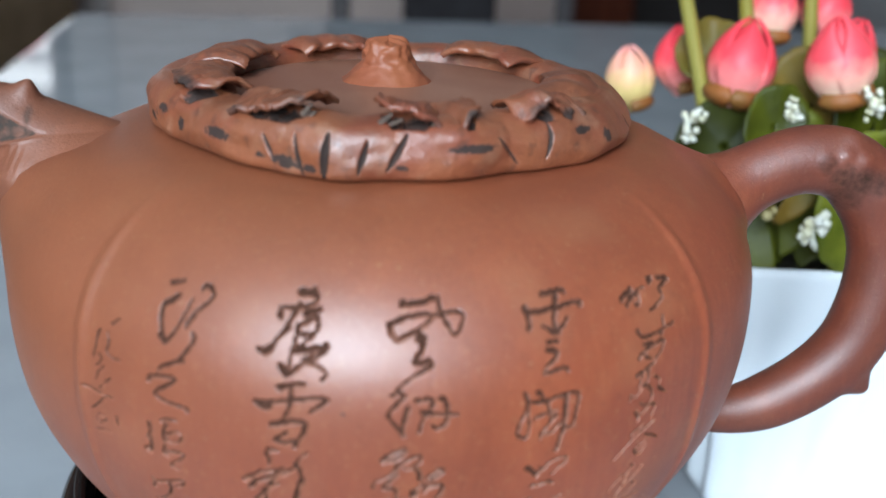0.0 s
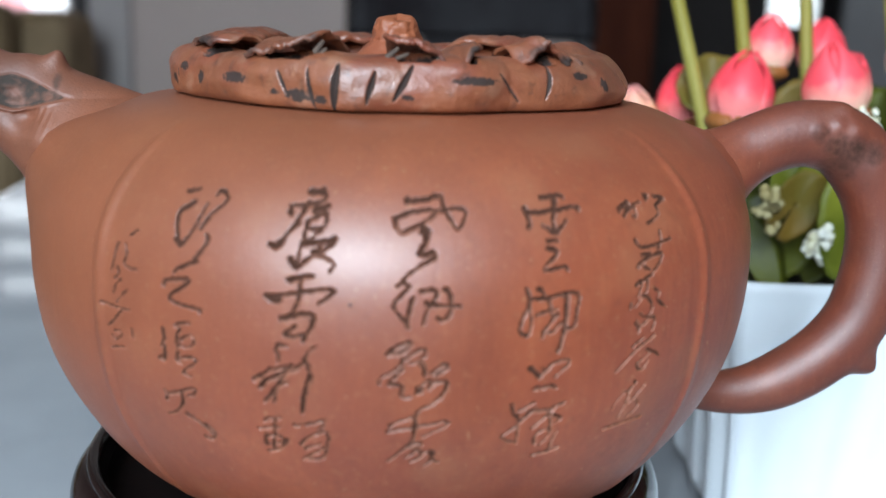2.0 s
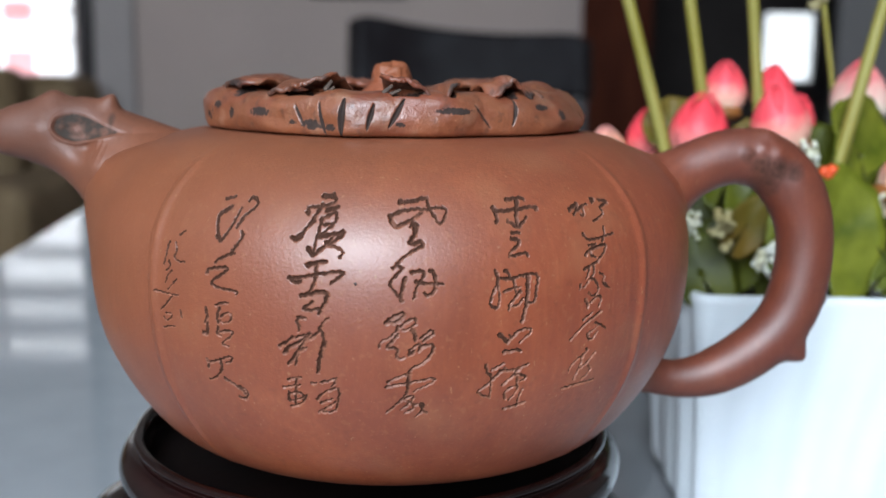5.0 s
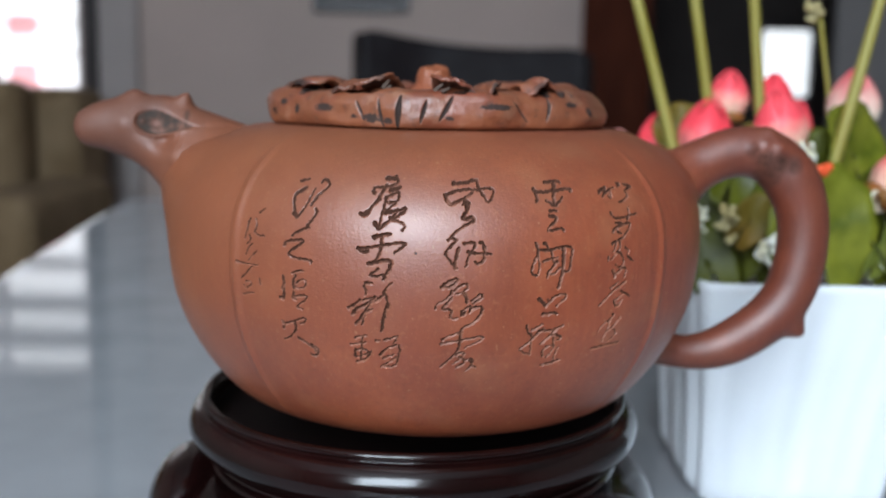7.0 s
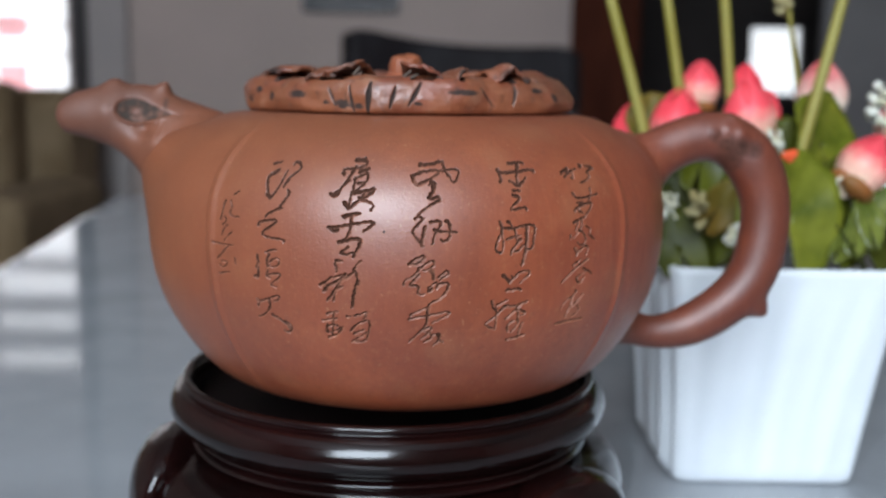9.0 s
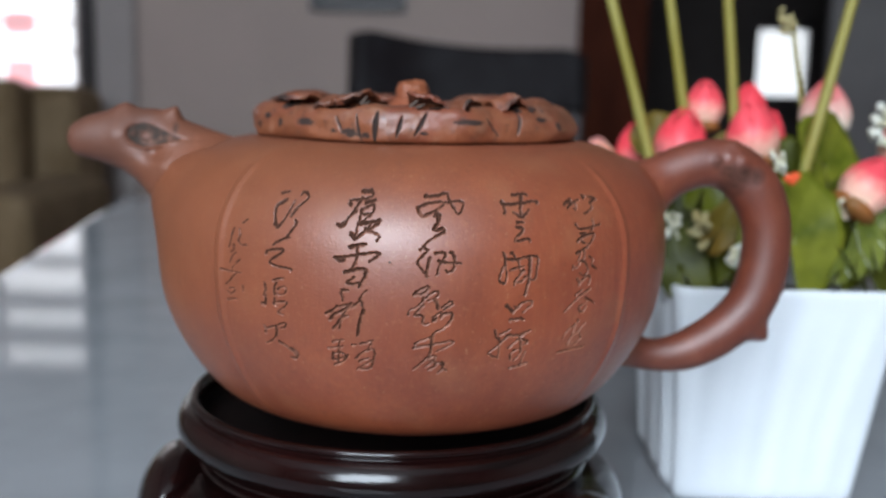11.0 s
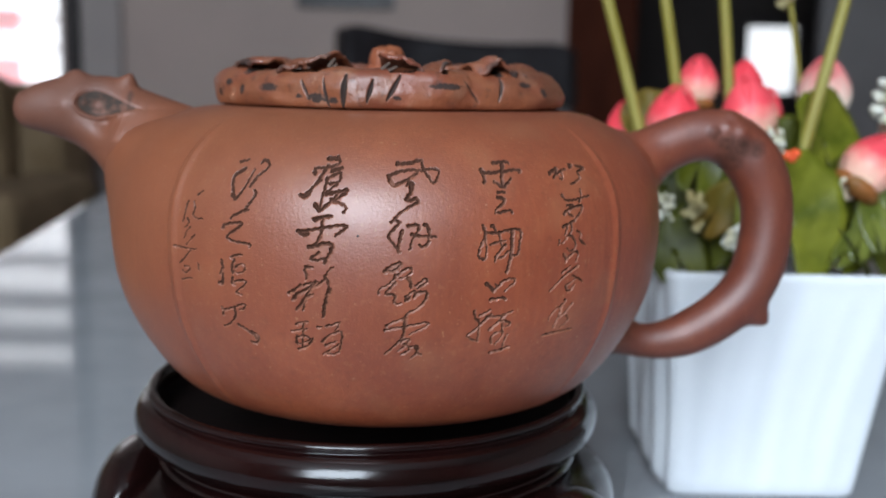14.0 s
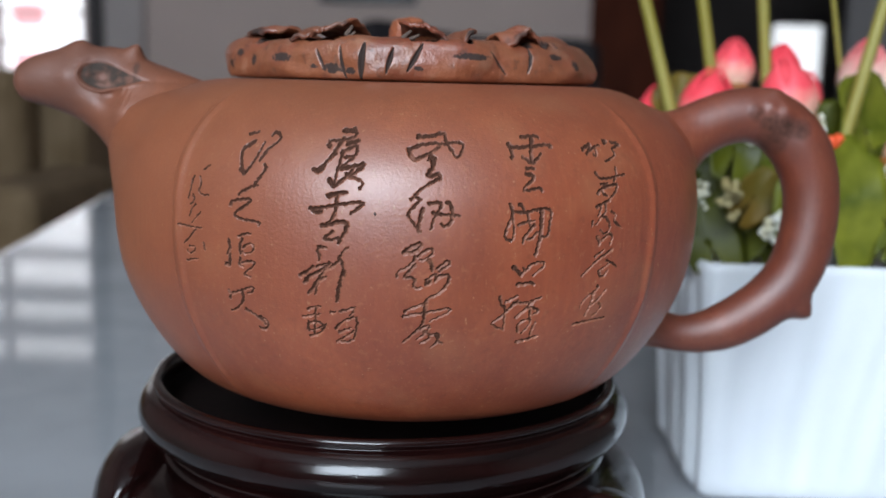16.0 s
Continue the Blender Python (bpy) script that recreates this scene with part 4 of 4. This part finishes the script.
def pot_lid(pot):
    disc = [(0.0005, 0.1160), (0.0258, 0.1160), (0.0262, 0.1195), (0.0258, 0.1210), (0.0240, 0.1215), (0.0110, 0.1218), (0.0005, 0.1219)]
    lid = part("lid", lathe("lid", smooth_line(disc, 2), 96), DISC_CLAY, pot, "flat sunken clay lid inside a rolled leaf rim", local=pose(0, 0, -0.0007))
    # the rolled leaf: an uneven ring, cut by slits
    loop = smooth_line([(0.0310, 0.1159), (0.0350, 0.1159), (0.0368, 0.1164), (0.0373, 0.1188), (0.0372, 0.1214), (0.0358, 0.1231), (0.0332, 0.1236), (0.0300, 0.1236), (0.0275, 0.1230),
                        (0.0266, 0.1214), (0.0264, 0.1190), (0.0268, 0.1164), (0.0310, 0.1159)], 3)[:-1]
    n, m = 1500, len(loop)
    slits = [(-25.4, 121.0, -22.8, 117.9, 0.20), (-17.4, 121.4, -15.7, 116.3, 0.24), (-10.0, 122.2, -11.0, 116.1, 0.42), (-2.0, 121.5, -3.8, 117.3, 0.31), (6.3, 122.0, 2.1, 117.7, 0.33),
             (43.0, 122.4, 40.9, 118.0, 0.27), (27.5, 121.6, 33.5, 117.6, 0.14), (-66.0, 121.0, -67.0, 117.5, 0.2), (76.0, 121.0, 79.0, 117.6, 0.2), (120.0, 121.5, 118.0, 117.0, 0.3), (-110.0, 121.5, -113.0, 117.0, 0.3)]
    smears = [(-39.5, 119.8, 2.0, 0.75), (-54.3, 119.2, 0.9, 0.9), (-19.8, 118.0, 1.7, 0.75), (-14.0, 117.6, 0.8, 0.5), (5.3, 118.1, 0.8, 0.35), (21.0, 120.4, 3.1, 0.5), (52.4, 120.9, 1.6, 0.5), (61.0, 119.5, 0.8, 0.8),
              (-62.0, 120.6, 1.2, 0.6), (-70.0, 118.6, 0.9, 0.7), (-26.5, 118.3, 0.7, 0.35)]
    # openings under the flaps: their shade is painted on the rim
    dark_top = [(-59.5, -50.0), (-35.0, -15.0), (0.0, 14.5), (18.0, 23.5), (40.5, 48.5)]
    # the leaf's outline, irregular: radius by degrees from the front
    RIM_DEG = [-180, -130, -83, -64, -49, -37, -28, -20, -15, -10.5, -7, -2, 4, 16, 23, 31, 38, 46, 52, 64, 89, 130, 180]
    RIM_R = [0.0371, 0.0366, 0.0367, 0.0352, 0.0338, 0.0341, 0.0341, 0.0345, 0.0351, 0.0358, 0.0356, 0.0348, 0.0342, 0.0346, 0.0342, 0.0331, 0.0336, 0.0346, 0.0354, 0.0362, 0.0373, 0.0366, 0.0371]
    verts, black = np.zeros((n, m, 3)), np.zeros((n, m))
    for i in range(n):
        deg = -180 + 360 * i / n
        a = radians(deg)
        ca = Vector((math.cos(a), math.sin(a), 0))
        wide = np.interp(deg, RIM_DEG, RIM_R) / 0.0370 + 0.003 * noise.noise(ca * 9)
        tall = 0.9 * noise.noise(ca * 2.3 + Vector((5, 0, 0))) + 0.5 * noise.noise(ca * 6 + Vector((3, 1, 0)))
        for j, (r, z) in enumerate(loop):
            out = np.clip((r - 0.0315) / 0.003, 0, 1)
            high = np.clip((z - 0.1185) / 0.004, 0, 1)
            x, zz = deg * 0.60, z * 1000
            cut = gap = 0.0
            for d0, z0, d1, z1, half in slits:
                ax, bx = d0 * 0.60, d1 * 0.60
                if abs(x - ax) < 4:
                    t = min(1.0, max(0.0, ((x - ax) * (bx - ax) + (zz - z0) * (z1 - z0)) / ((bx - ax) ** 2 + (z1 - z0) ** 2)))
                    h = 1.12 * half * (0.25 + 1.1 * math.sin(math.pi * (0.08 + 0.86 * t)))
                    d = math.hypot(x - ax - t * (bx - ax), zz - z0 - t * (z1 - z0))
                    cut = max(cut, (1 - d / h) if d < h else 0.0)
            # the slits are darker the deeper they are cut
            black[i, j] = min(1.0, 0.45 + (1.0 + 0.5 * noise.noise(Vector((x * 3, zz * 1.3, 7)))) * cut) * out if cut else 0.0
            for d0, z0, w, h in smears:
                if abs(x - d0 * 0.60) < 2 * w:
                    far = ((x - d0 * 0.60) / w) ** 2 + ((zz - z0) / h) ** 2
                    black[i, j] = max(black[i, j], out * max(0.0, min(1.0, 0.98 - 0.42 * far + 0.55 * noise.noise(Vector((x * 2.1, zz * 2.1, d0))))))
            for d0, d1 in dark_top:
                if d0 < deg < d1 and 0.0305 < r < 0.0362:
                    hole = 0.85 * math.sin(math.pi * (deg - d0) / (d1 - d0)) ** 1.2 * (1 + 0.5 * noise.noise(Vector((deg * 0.4, zz, 2))))
                    if zz > 123.6 - 1.5 * hole:
                        black[i, j] = max(black[i, j], 0.62 + 0.45 * noise.noise(Vector((x * 2.4, zz * 2.4, 11))))
                        cut, gap = max(cut, 2.0 * hole), max(gap, hole)
            lump = 0.00055 * noise.noise(ca * 6 + Vector((0, 0, zz * 0.35))) + 0.00007 * noise.noise(ca * 22 + Vector((0, 0, zz)))
            rr = r * wide + out * (lump - 0.0007 * cut - 0.0020 * high * np.clip((deg - 20) / 40, 0, 1))
            verts[i, j] = (rr * math.sin(a), -rr * math.cos(a), z + high * tall * 0.0007 - 0.0016 * gap + 0.0003 * (1 - high) * noise.noise(ca * 2) * (z > 0.1162))
    me = from_arrays("leaf_rim", verts.reshape(-1, 3), grid_faces(n, m, wrap_cols=True, wrap_rows=True))
    stain_shade(me, [], black.ravel())
    wear_shade(me, 0.24)
    part("leaf_rim", me, RIM_CLAY, lid, "rolled clay leaf edge with dark slits")

    def flap(d0, d1, rise, drop, seed, inner=0.0262, outer=0.0352, z0=0.1232, thick=0.00065, hump=lambda u: 0.0006):
        def fn(u, v):
            a = radians(d0 + (d1 - d0) * u)
            edge = outer + 0.0012 * noise.noise(Vector((u * 4, seed, 0))) + 0.0005 * noise.noise(Vector((u * 9, seed, 4))) + 0.0002 * noise.noise(Vector((u * 27, seed, 4))) - 0.0026 * abs(2 * u - 1) ** 7
            r = inner + (edge - inner) * v
            z = z0 + hump(u) * math.sin(math.pi * v) + v * rise(u) - drop * v * v + 0.0005 * noise.noise(Vector((u * 8, v * 4, seed))) + 0.0006 * v * noise.noise(Vector((u * 11, v * 3, seed))) + 0.00018 * v * v * noise.noise(Vector((u * 29, v * 3, seed)))
            return r * math.sin(a), -r * math.cos(a), z
        me = sheet("leaf_flap", fn, 110, 14, thick)
        p = np.array([v.co for v in me.vertices])
        far = np.hypot(p[:, 0], p[:, 1])
        worn = np.array([noise.noise(Vector(q) * 260) for q in p])
        stain_shade(me, [], np.clip((far - outer + 0.0026) / 0.0022, 0, 1) * (0.40 + 0.35 * worn) + 0.18 * np.clip(worn, 0, 1))
        wear_shade(me, 0.40)
        part("leaf_flap", me, RIM_CLAY, lid, "torn curled flap of the clay leaf")

    flap(-39, -15.5, lambda u: 0.0030 * u ** 1.4 - 0.0004 * (1 - u), 0.0004, 1.0, 0.0225, 0.0334, 0.1235, hump=lambda u: 0.0016 - 0.0010 * u)
    flap(-1, 24.5, lambda u: 0.0034 * (1 - u) - 0.0028 * math.exp(-((u - 0.68) / 0.14) ** 2) + 0.0024 * u ** 4, 0.0006, 2.0, 0.0216, 0.0334, 0.1234)
    flap(36, 60, lambda u: 0.0034 * math.exp(-((u - 0.3) / 0.2) ** 2), 0.0012, 3.0, 0.0250, 0.0330, 0.1234, hump=lambda u: 0.0012)
    flap(-88, -50, lambda u: 0.0012 * math.sin(3 * u) + 0.0014 * u ** 3, 0.0008, 4.0, 0.0240, 0.0330, 0.1234, hump=lambda u: 0.0012)
    # pale shreds of torn clay in the openings
    for d0, z0, d1, z1, r in ((-17.6, 0.1236, -15.4, 0.1252, 0.0005), (-16.6, 0.1232, -14.6, 0.1242, 0.0004), (0.2, 0.1232, 3.0, 0.1246, 0.0005), (2.0, 0.1230, 5.5, 0.1239, 0.0004), (12.0, 0.1232, 15.5, 0.1226, 0.0004)):
        a, b = ((0.0322 * math.sin(radians(d)), -0.0322 * math.cos(radians(d)), z) for d, z in ((d0, z0), (d1, z1)))
        part("shred", rod("shred", a, b, r, 0.5 * r, 8), SHRED, lid, "pale shred of torn clay")

    # at the back the leaf is folded inwards and stands hollow over the lid
    def fold(d0, d1, seed, inner=0.0226, outer=0.0338, arch=0.0022, z0=0.1230):
        def fn(u, v):
            a = radians(d0 + (d1 - d0) * u)
            r = inner + (outer - inner) * v + 0.0006 * noise.noise(Vector((u * 4, v, seed))) + 0.0005 * (1 - v) * noise.noise(Vector((u * 6, 0, seed)))
            z = z0 + arch * math.sin(math.pi * (0.18 + 0.82 * v)) - 0.0018 * v ** 4 + 0.0005 * noise.noise(Vector((u * 5, v * 3, seed))) - 0.0012 * (2 * u - 1) ** 6
            return r * math.sin(a), -r * math.cos(a), z
        me = sheet("leaf_fold", fn, 60, 16, 0.0010)
        wear_shade(me, 0.35)
        part("leaf_fold", me, RIM_CLAY, lid, "hollow inward fold of the clay leaf")

    fold(-122, -90, 5.0, arch=0.0026)
    fold(-168, -138, 6.0, arch=0.0018)
    fold(124, 160, 7.0, arch=0.0020)
    fold(62, 100, 8.0, 0.0236, 0.0335, 0.0016)

    # the knob: a rough little stump
    rows, seg = 40, 64
    v = []
    for i in range(rows):
        t = i / (rows - 1)
        r0 = np.interp(t, (0.0, 0.08, 0.3, 0.5, 0.7, 0.9, 0.97, 1.0), (0.0088, 0.0080, 0.0060, 0.0045, 0.0038, 0.0034, 0.0027, 0.0002))
        for j in range(seg):
            q = 2 * math.pi * j / seg
            d = Vector((math.cos(q), math.sin(q), t * 2.2))
            r = max(0.0001, r0 * (1 + (0.03 + 0.14 * t) * noise.noise(d * 1.5) + (0.03 + 0.10 * t) * noise.noise(d * 3.6) + 0.04 * t * noise.noise(d * 9)))
            v.append((r * math.cos(q) - 0.0008, r * math.sin(q) * 0.9 + 0.0035, 0.1204 + 0.0080 * t + 0.0008 * noise.noise(d * 2.6) * t))
    part("knob", from_arrays("knob", v, grid_faces(rows, seg, wrap_cols=True) + [tuple(range((rows - 1) * seg, rows * seg))]), KNOB_CLAY, lid, "rough orange-brown stump-shaped knob")
    return lid


teapot = thing("teapot", "reddish-brown clay teapot with carved writing and a leaf-shaped lid", "teapot", (0, 0, 0.0481))
pot_body(teapot)
pot_spout(teapot)
pot_handle(teapot)
pot_lid(teapot)


# ---- the planter with artificial flowers ----
def planter_wall(pot):
    bx, by, tx, ty, top = 0.1077, 0.0990, 0.1102, 0.0980, 0.0692
    rows = 26
    n = 208

    def ring(half, cx, cy, z, flute):
        pts = []
        for i in range(n):
            t = 8 * i / n
            k, f = int(t // 2), (t % 2) - 1
            x, y = [(f, -1), (1, f), (-f, 1), (-1, -f)][k]
            p = 14.0
            s = (abs(x) ** p + abs(y) ** p) ** (-1 / p)
            wave = flute * (7.0 if k == 3 else 1.0) * (0.5 * math.sin(f * 22 + 0.9 * math.sin(z * 70 + k) - z * 30) + 0.5 * math.sin(f * 13 + k * 2 - z * 35)) * max(0, 1 - f ** 6)
            nx, ny = [(0, -1), (1, 0), (0, 1), (-1, 0)][k]
            pts.append((cx + half * x * s + nx * wave, cy + half * y * s + ny * wave, z))
        return pts

    v = []
    prof = [(0.0, -0.0030, 0), (0.0006, -0.0010, 0), (0.0020, 0.0, 0.2)] + [(0.003 + (top - 0.006) * i / rows, 0.0, 1.0 if i < rows - 1 else 0.3) for i in range(1, rows + 1)]
    prof += [(top - 0.0015, 0.0002, 0), (top - 0.0003, -0.0006, 0), (top, -0.0016, 0), (top - 0.0004, -0.0028, 0), (top - 0.004, -0.0034, 0), (top - 0.016, -0.0040, 0)]
    for z, inset, fl in prof:
        t = min(1, z / top)
        v += ring(0.0283 + (0.0353 - 0.0283) * t + inset, bx + (tx - bx) * t, by + (ty - by) * t, z, 0.0004 * fl)
    faces = grid_faces(len(prof), n, wrap_cols=True) + [tuple(reversed(range(n)))]
    part("planter", from_arrays("planter", v, faces), GLAZE, pot, "white glazed square planter with faint fluting")
    bm = bmesh.new()
    q = bmesh.ops.create_grid(bm, x_segments=30, y_segments=30, size=0.0300)["verts"]
    for w in q:
        w.co = Vector((w.co.x + 0.1100, w.co.y + 0.0982, 0.0590 + 0.004 * noise.noise(w.co * 160)))
    part("soil", bm, SOIL, pot, "dark filling")


def petal_mesh(name, length, girth, spread, tip=1.0):
    def fn(u, v):
        r = girth * math.sin(math.pi * (0.10 + 0.895 * v)) ** 0.72 * (1 - 0.18 * v * v)
        w = spread * math.sin(math.pi * (0.08 + 0.90 * v ** 0.9)) ** 0.6
        a = (u - 0.5) * 2 * w
        lift = 1 - 0.05 * (2 * u - 1) ** 2 * tip
        return r * math.cos(a), r * math.sin(a), length * v * lift
    return sheet(name, fn, 10, 14, 0.00035)


PETAL_BIG, PETAL_SMALL = petal_mesh("petal", 0.0230, 0.0092, 1.05), petal_mesh("petal", 0.0215, 0.0080, 1.10)
PETAL_SETS = {}
for key, mat in (("pink", PETAL), ("red", PETAL_RED), ("pale", PETAL_PALE), ("cream", PETAL_CREAM)):
    PETAL_SETS[key] = [PETAL_BIG.copy(), PETAL_SMALL.copy()]
    for me in PETAL_SETS[key]:
        me.materials.append(mat)
SEPAL_MESH = petal_mesh("sepal", 0.0095, 0.0085, 0.75)
SEPAL_MESH.materials.append(SEPAL)


def bud(plant, at, size, kind, tilt=(0, 0, 0), sepals=1):
    """A closed lotus bud, its middle at the given place."""
    m = pose(*at, *tilt) @ Matrix.Translation((0, 0, -0.0105 * size)) @ Matrix.Diagonal((size, size, size, 1))
    core = lathe("flower", smooth_line([(0.0004, -0.004), (0.0018, -0.003), (0.0050, 0.001), (0.0066, 0.008), (0.0050, 0.016), (0.0012, 0.020)], 2), 20)
    core.materials.append(PETAL_SETS[kind][0].materials[0])
    f = part("flower", core, None, plant, "%s artificial lotus bud" % {"pink": "pink and cream", "red": "deep pink", "pale": "pale pink", "cream": "cream and yellow"}[kind], local=m)
    for i in range(4):
        part("petal", PETAL_SETS[kind][1], None, f, local=pose(0, 0, 0.0004, 0, -3, 90 * i + 20))
    for i in range(4):
        part("petal", PETAL_SETS[kind][0], None, f, local=pose(0.0003 * math.cos(i), 0, -0.0006, 0, 0.5 + 2 * (i % 2), 90 * i + 65))
    for i in range(sepals):
        part("sepal", SEPAL_MESH, None, f, "brownish green sepal", local=pose(0, 0, -0.0022, 0, 7, (270, 190, 350, 90)[i]))


def leaf(plant, at, size, tilt, mat=LEAF, seed=0.0, long=1.0, label="green artificial leaf", cup=0.22):
    """A round toothed leaf with a notch at its stalk and faintly raised veins."""
    def fn(u, v):
        a, r = 2 * math.pi * (0.03 + 0.94 * u), 0.04 + 0.96 * v
        edge = 1 + 0.10 * noise.noise(Vector((math.cos(a) * 2, math.sin(a) * 2, seed))) + 0.026 * abs(math.sin(a * 10 + seed)) * v ** 3
        x, y = r * edge * math.sin(a), -r * edge * math.cos(a) * long
        z = cup * r * r + 0.45 * cup * math.sin(a * 4 + seed) * r * r + 0.012 * abs(math.sin(a * 4.5)) * r
        return x * size, y * size, z * size
    return part("leaf", sheet("leaf", fn, 90, 8, 0.00045), mat, plant, label, local=pose(*at, *tilt))


def sprig(plant, at, size, mat, seed):
    rng = random.Random(seed)
    spots = [(at[0] + rng.uniform(-1, 1) * size * 0.8, at[1] + rng.uniform(-0.6, 0.6) * size, at[2] + rng.uniform(-1.3, 1.3) * size, size * rng.uniform(0.18, 0.36)) for _ in range(22)]
    part("blossom", blobs("blossom", spots, 0.5, seed), mat, plant, "cluster of tiny %s blossoms" % ("white" if mat is BLOSSOM else "beige"))


plant = thing("potted_flowers", "white square planter with artificial pink lotus buds and leaves", "flowers", (0.1077, 0.099, 0))
planter_wall(plant)
for a, b, r in (
        ((0.0846, 0.098, 0.06), (0.0454, 0.1009, 0.195), 0.0019),
        ((0.0948, 0.11, 0.06), (0.0704, 0.11, 0.195), 0.0019),
        ((0.1085, 0.115, 0.06), (0.0935, 0.115, 0.195), 0.0019),
        ((0.108, 0.085, 0.06), (0.1363, 0.085, 0.195), 0.0019),
        ((0.1358, 0.12, 0.06), (0.1216, 0.12, 0.15), 0.0009)):
    part("stem", rod("stem", a, b, r, 0.85 * r, bend=(0.0008, 0, 0)), STEM, plant, "yellow-green plastic stem")
bud(plant, (0.0585, 0.120, 0.1020), 0.72, "cream", (0, -10, 30))
bud(plant, (0.0712, 0.120, 0.1075), 0.74, "red", (0, -4, 30))
bud(plant, (0.0922, 0.114, 0.1222), 0.72, "pink", (0, 2, 10), 2)
bud(plant, (0.0816, 0.097, 0.1110), 0.90, "red", (0, 10, 20), 2)
bud(plant, (0.1009, 0.085, 0.1142), 0.88, "pink", (-8, -10, 60), 3)
bud(plant, (0.1099, 0.125, 0.1215), 0.72, "red", (0, 4, 40))
bud(plant, (0.1108, 0.106, 0.1130), 0.72, "red", (0, 14, 0), 2)
bud(plant, (0.1338, 0.117, 0.1206), 0.94, "pale", (0, -4, 80), 3)
bud(plant, (0.1341, 0.075, 0.0996), 0.86, "pink", (-5, 35, 0), 3)
bud(plant, (0.1580, 0.110, 0.1110), 0.82, "pink", (0, 20, 0))
LEAVES = (
    ((0.1088, 0.0665, 0.0844), 0.0158, (86, 0, 4), LEAF_BRIGHT, 1.0, 1.20, 0.07), ((0.1270, 0.094, 0.1040), 0.0140, (70, 8, 30), LEAF_BRIGHT, 2.0, 1.25, 0.15),
    ((0.0885, 0.084, 0.0770), 0.0115, (60, -10, -10), LEAF, 3.0, 1.0, 0.15), ((0.0955, 0.090, 0.0935), 0.0070, (70, 10, 10), LEAF_BRIGHT, 4.0, 1.1, 0.2),
    ((0.1330, 0.076, 0.0820), 0.0140, (65, 10, 30), LEAF_DARK, 5.0, 1.3, 0.22), ((0.0760, 0.105, 0.1110), 0.0090, (60, -20, 0), LEAF_OLIVE, 6.0, 1.0, 0.22),)
LEAVES += (
    ((0.1010, 0.100, 0.1000), 0.0120, (60, 0, 0), LEAF_OLIVE, 7.0, 1.2, 0.22), ((0.1160, 0.096, 0.0990), 0.0120, (60, 20, 0), LEAF, 8.0, 1.2, 0.2),
    ((0.1400, 0.090, 0.0860), 0.0150, (65, -10, 20), LEAF, 9.0, 1.2, 0.22), ((0.0790, 0.094, 0.0900), 0.0120, (70, -25, 0), LEAF_DARK, 10.0, 1.0, 0.22),
    ((0.0930, 0.082, 0.0750), 0.0110, (60, 0, 0), LEAF_DARK, 11.0, 1.0, 0.22), ((0.1160, 0.120, 0.0980), 0.0160, (70, 0, 0), LEAF_DARK, 12.0, 1.0, 0.22),
    ((0.0960, 0.104, 0.0860), 0.0190, (75, 0, 0), LEAF_DARK, 13.0, 1.0, 0.22), ((0.1250, 0.076, 0.0800), 0.0120, (72, 0, -10), LEAF, 14.0, 1.1, 0.2))
LEAVES += (((0.0785, 0.0720, 0.0735), 0.0080, (66, -24, 0), LEAF, 31.0, 1.5, 0.15), ((0.0860, 0.0800, 0.0985), 0.0075, (70, 18, 0), LEAF, 32.0, 1.4, 0.15), ((0.0905, 0.0740, 0.0860), 0.0060, (75, 40, 0), LEAF_OLIVE, 33.0, 1.6, 0.15))
LEAVES += tuple(((0.1270 + 0.0034 * i, 0.0665 + 0.002 * i, 0.0775 + 0.0036 * i), 0.0042, (62, 60 - 30 * i, 10), LEAF_SHINY, 20.0 + i, 2.6, 0.1) for i in range(5))
for at, size, tilt, mat, seed, long, cup in LEAVES:
    leaf(plant, at, size, tilt, mat, seed, long, {LEAF_OLIVE: "olive-brown artificial leaf", LEAF_BRIGHT: "yellow-green artificial leaf with a toothed edge", LEAF_DARK: "dark green artificial leaf", LEAF_SHINY: "narrow shiny green artificial leaf"}.get(mat, "green artificial leaf"), cup)
for at, size, mat, seed in (((0.1075, 0.0776, 0.1054), 0.0028, BLOSSOM, 1), ((0.0926, 0.064, 0.0785), 0.0038, BLOSSOM, 2), ((0.0823, 0.068, 0.0862), 0.0038, BLOSSOM_BEIGE, 3),
                            ((0.0755, 0.074, 0.0862), 0.0028, BLOSSOM, 4), ((0.1474, 0.100, 0.1172), 0.0046, BLOSSOM, 5), ((0.1200, 0.120, 0.1506), 0.0034, BLOSSOM_BEIGE, 9), ((0.1230, 0.070, 0.0930), 0.0022, BLOSSOM, 6), ((0.0684, 0.085, 0.0975), 0.0030, BLOSSOM, 7), ((0.0903, 0.080, 0.1030), 0.0022, BLOSSOM, 8)):
    sprig(plant, at, size, mat, seed)
part("orange_tip", blobs("orange_tip", [(0.1038, 0.055, 0.1030, 0.0015), (0.1056, 0.055, 0.1035, 0.0015), (0.1048, 0.055, 0.1022, 0.0012)], 0.4), ORANGE, plant, "small orange petal tip")
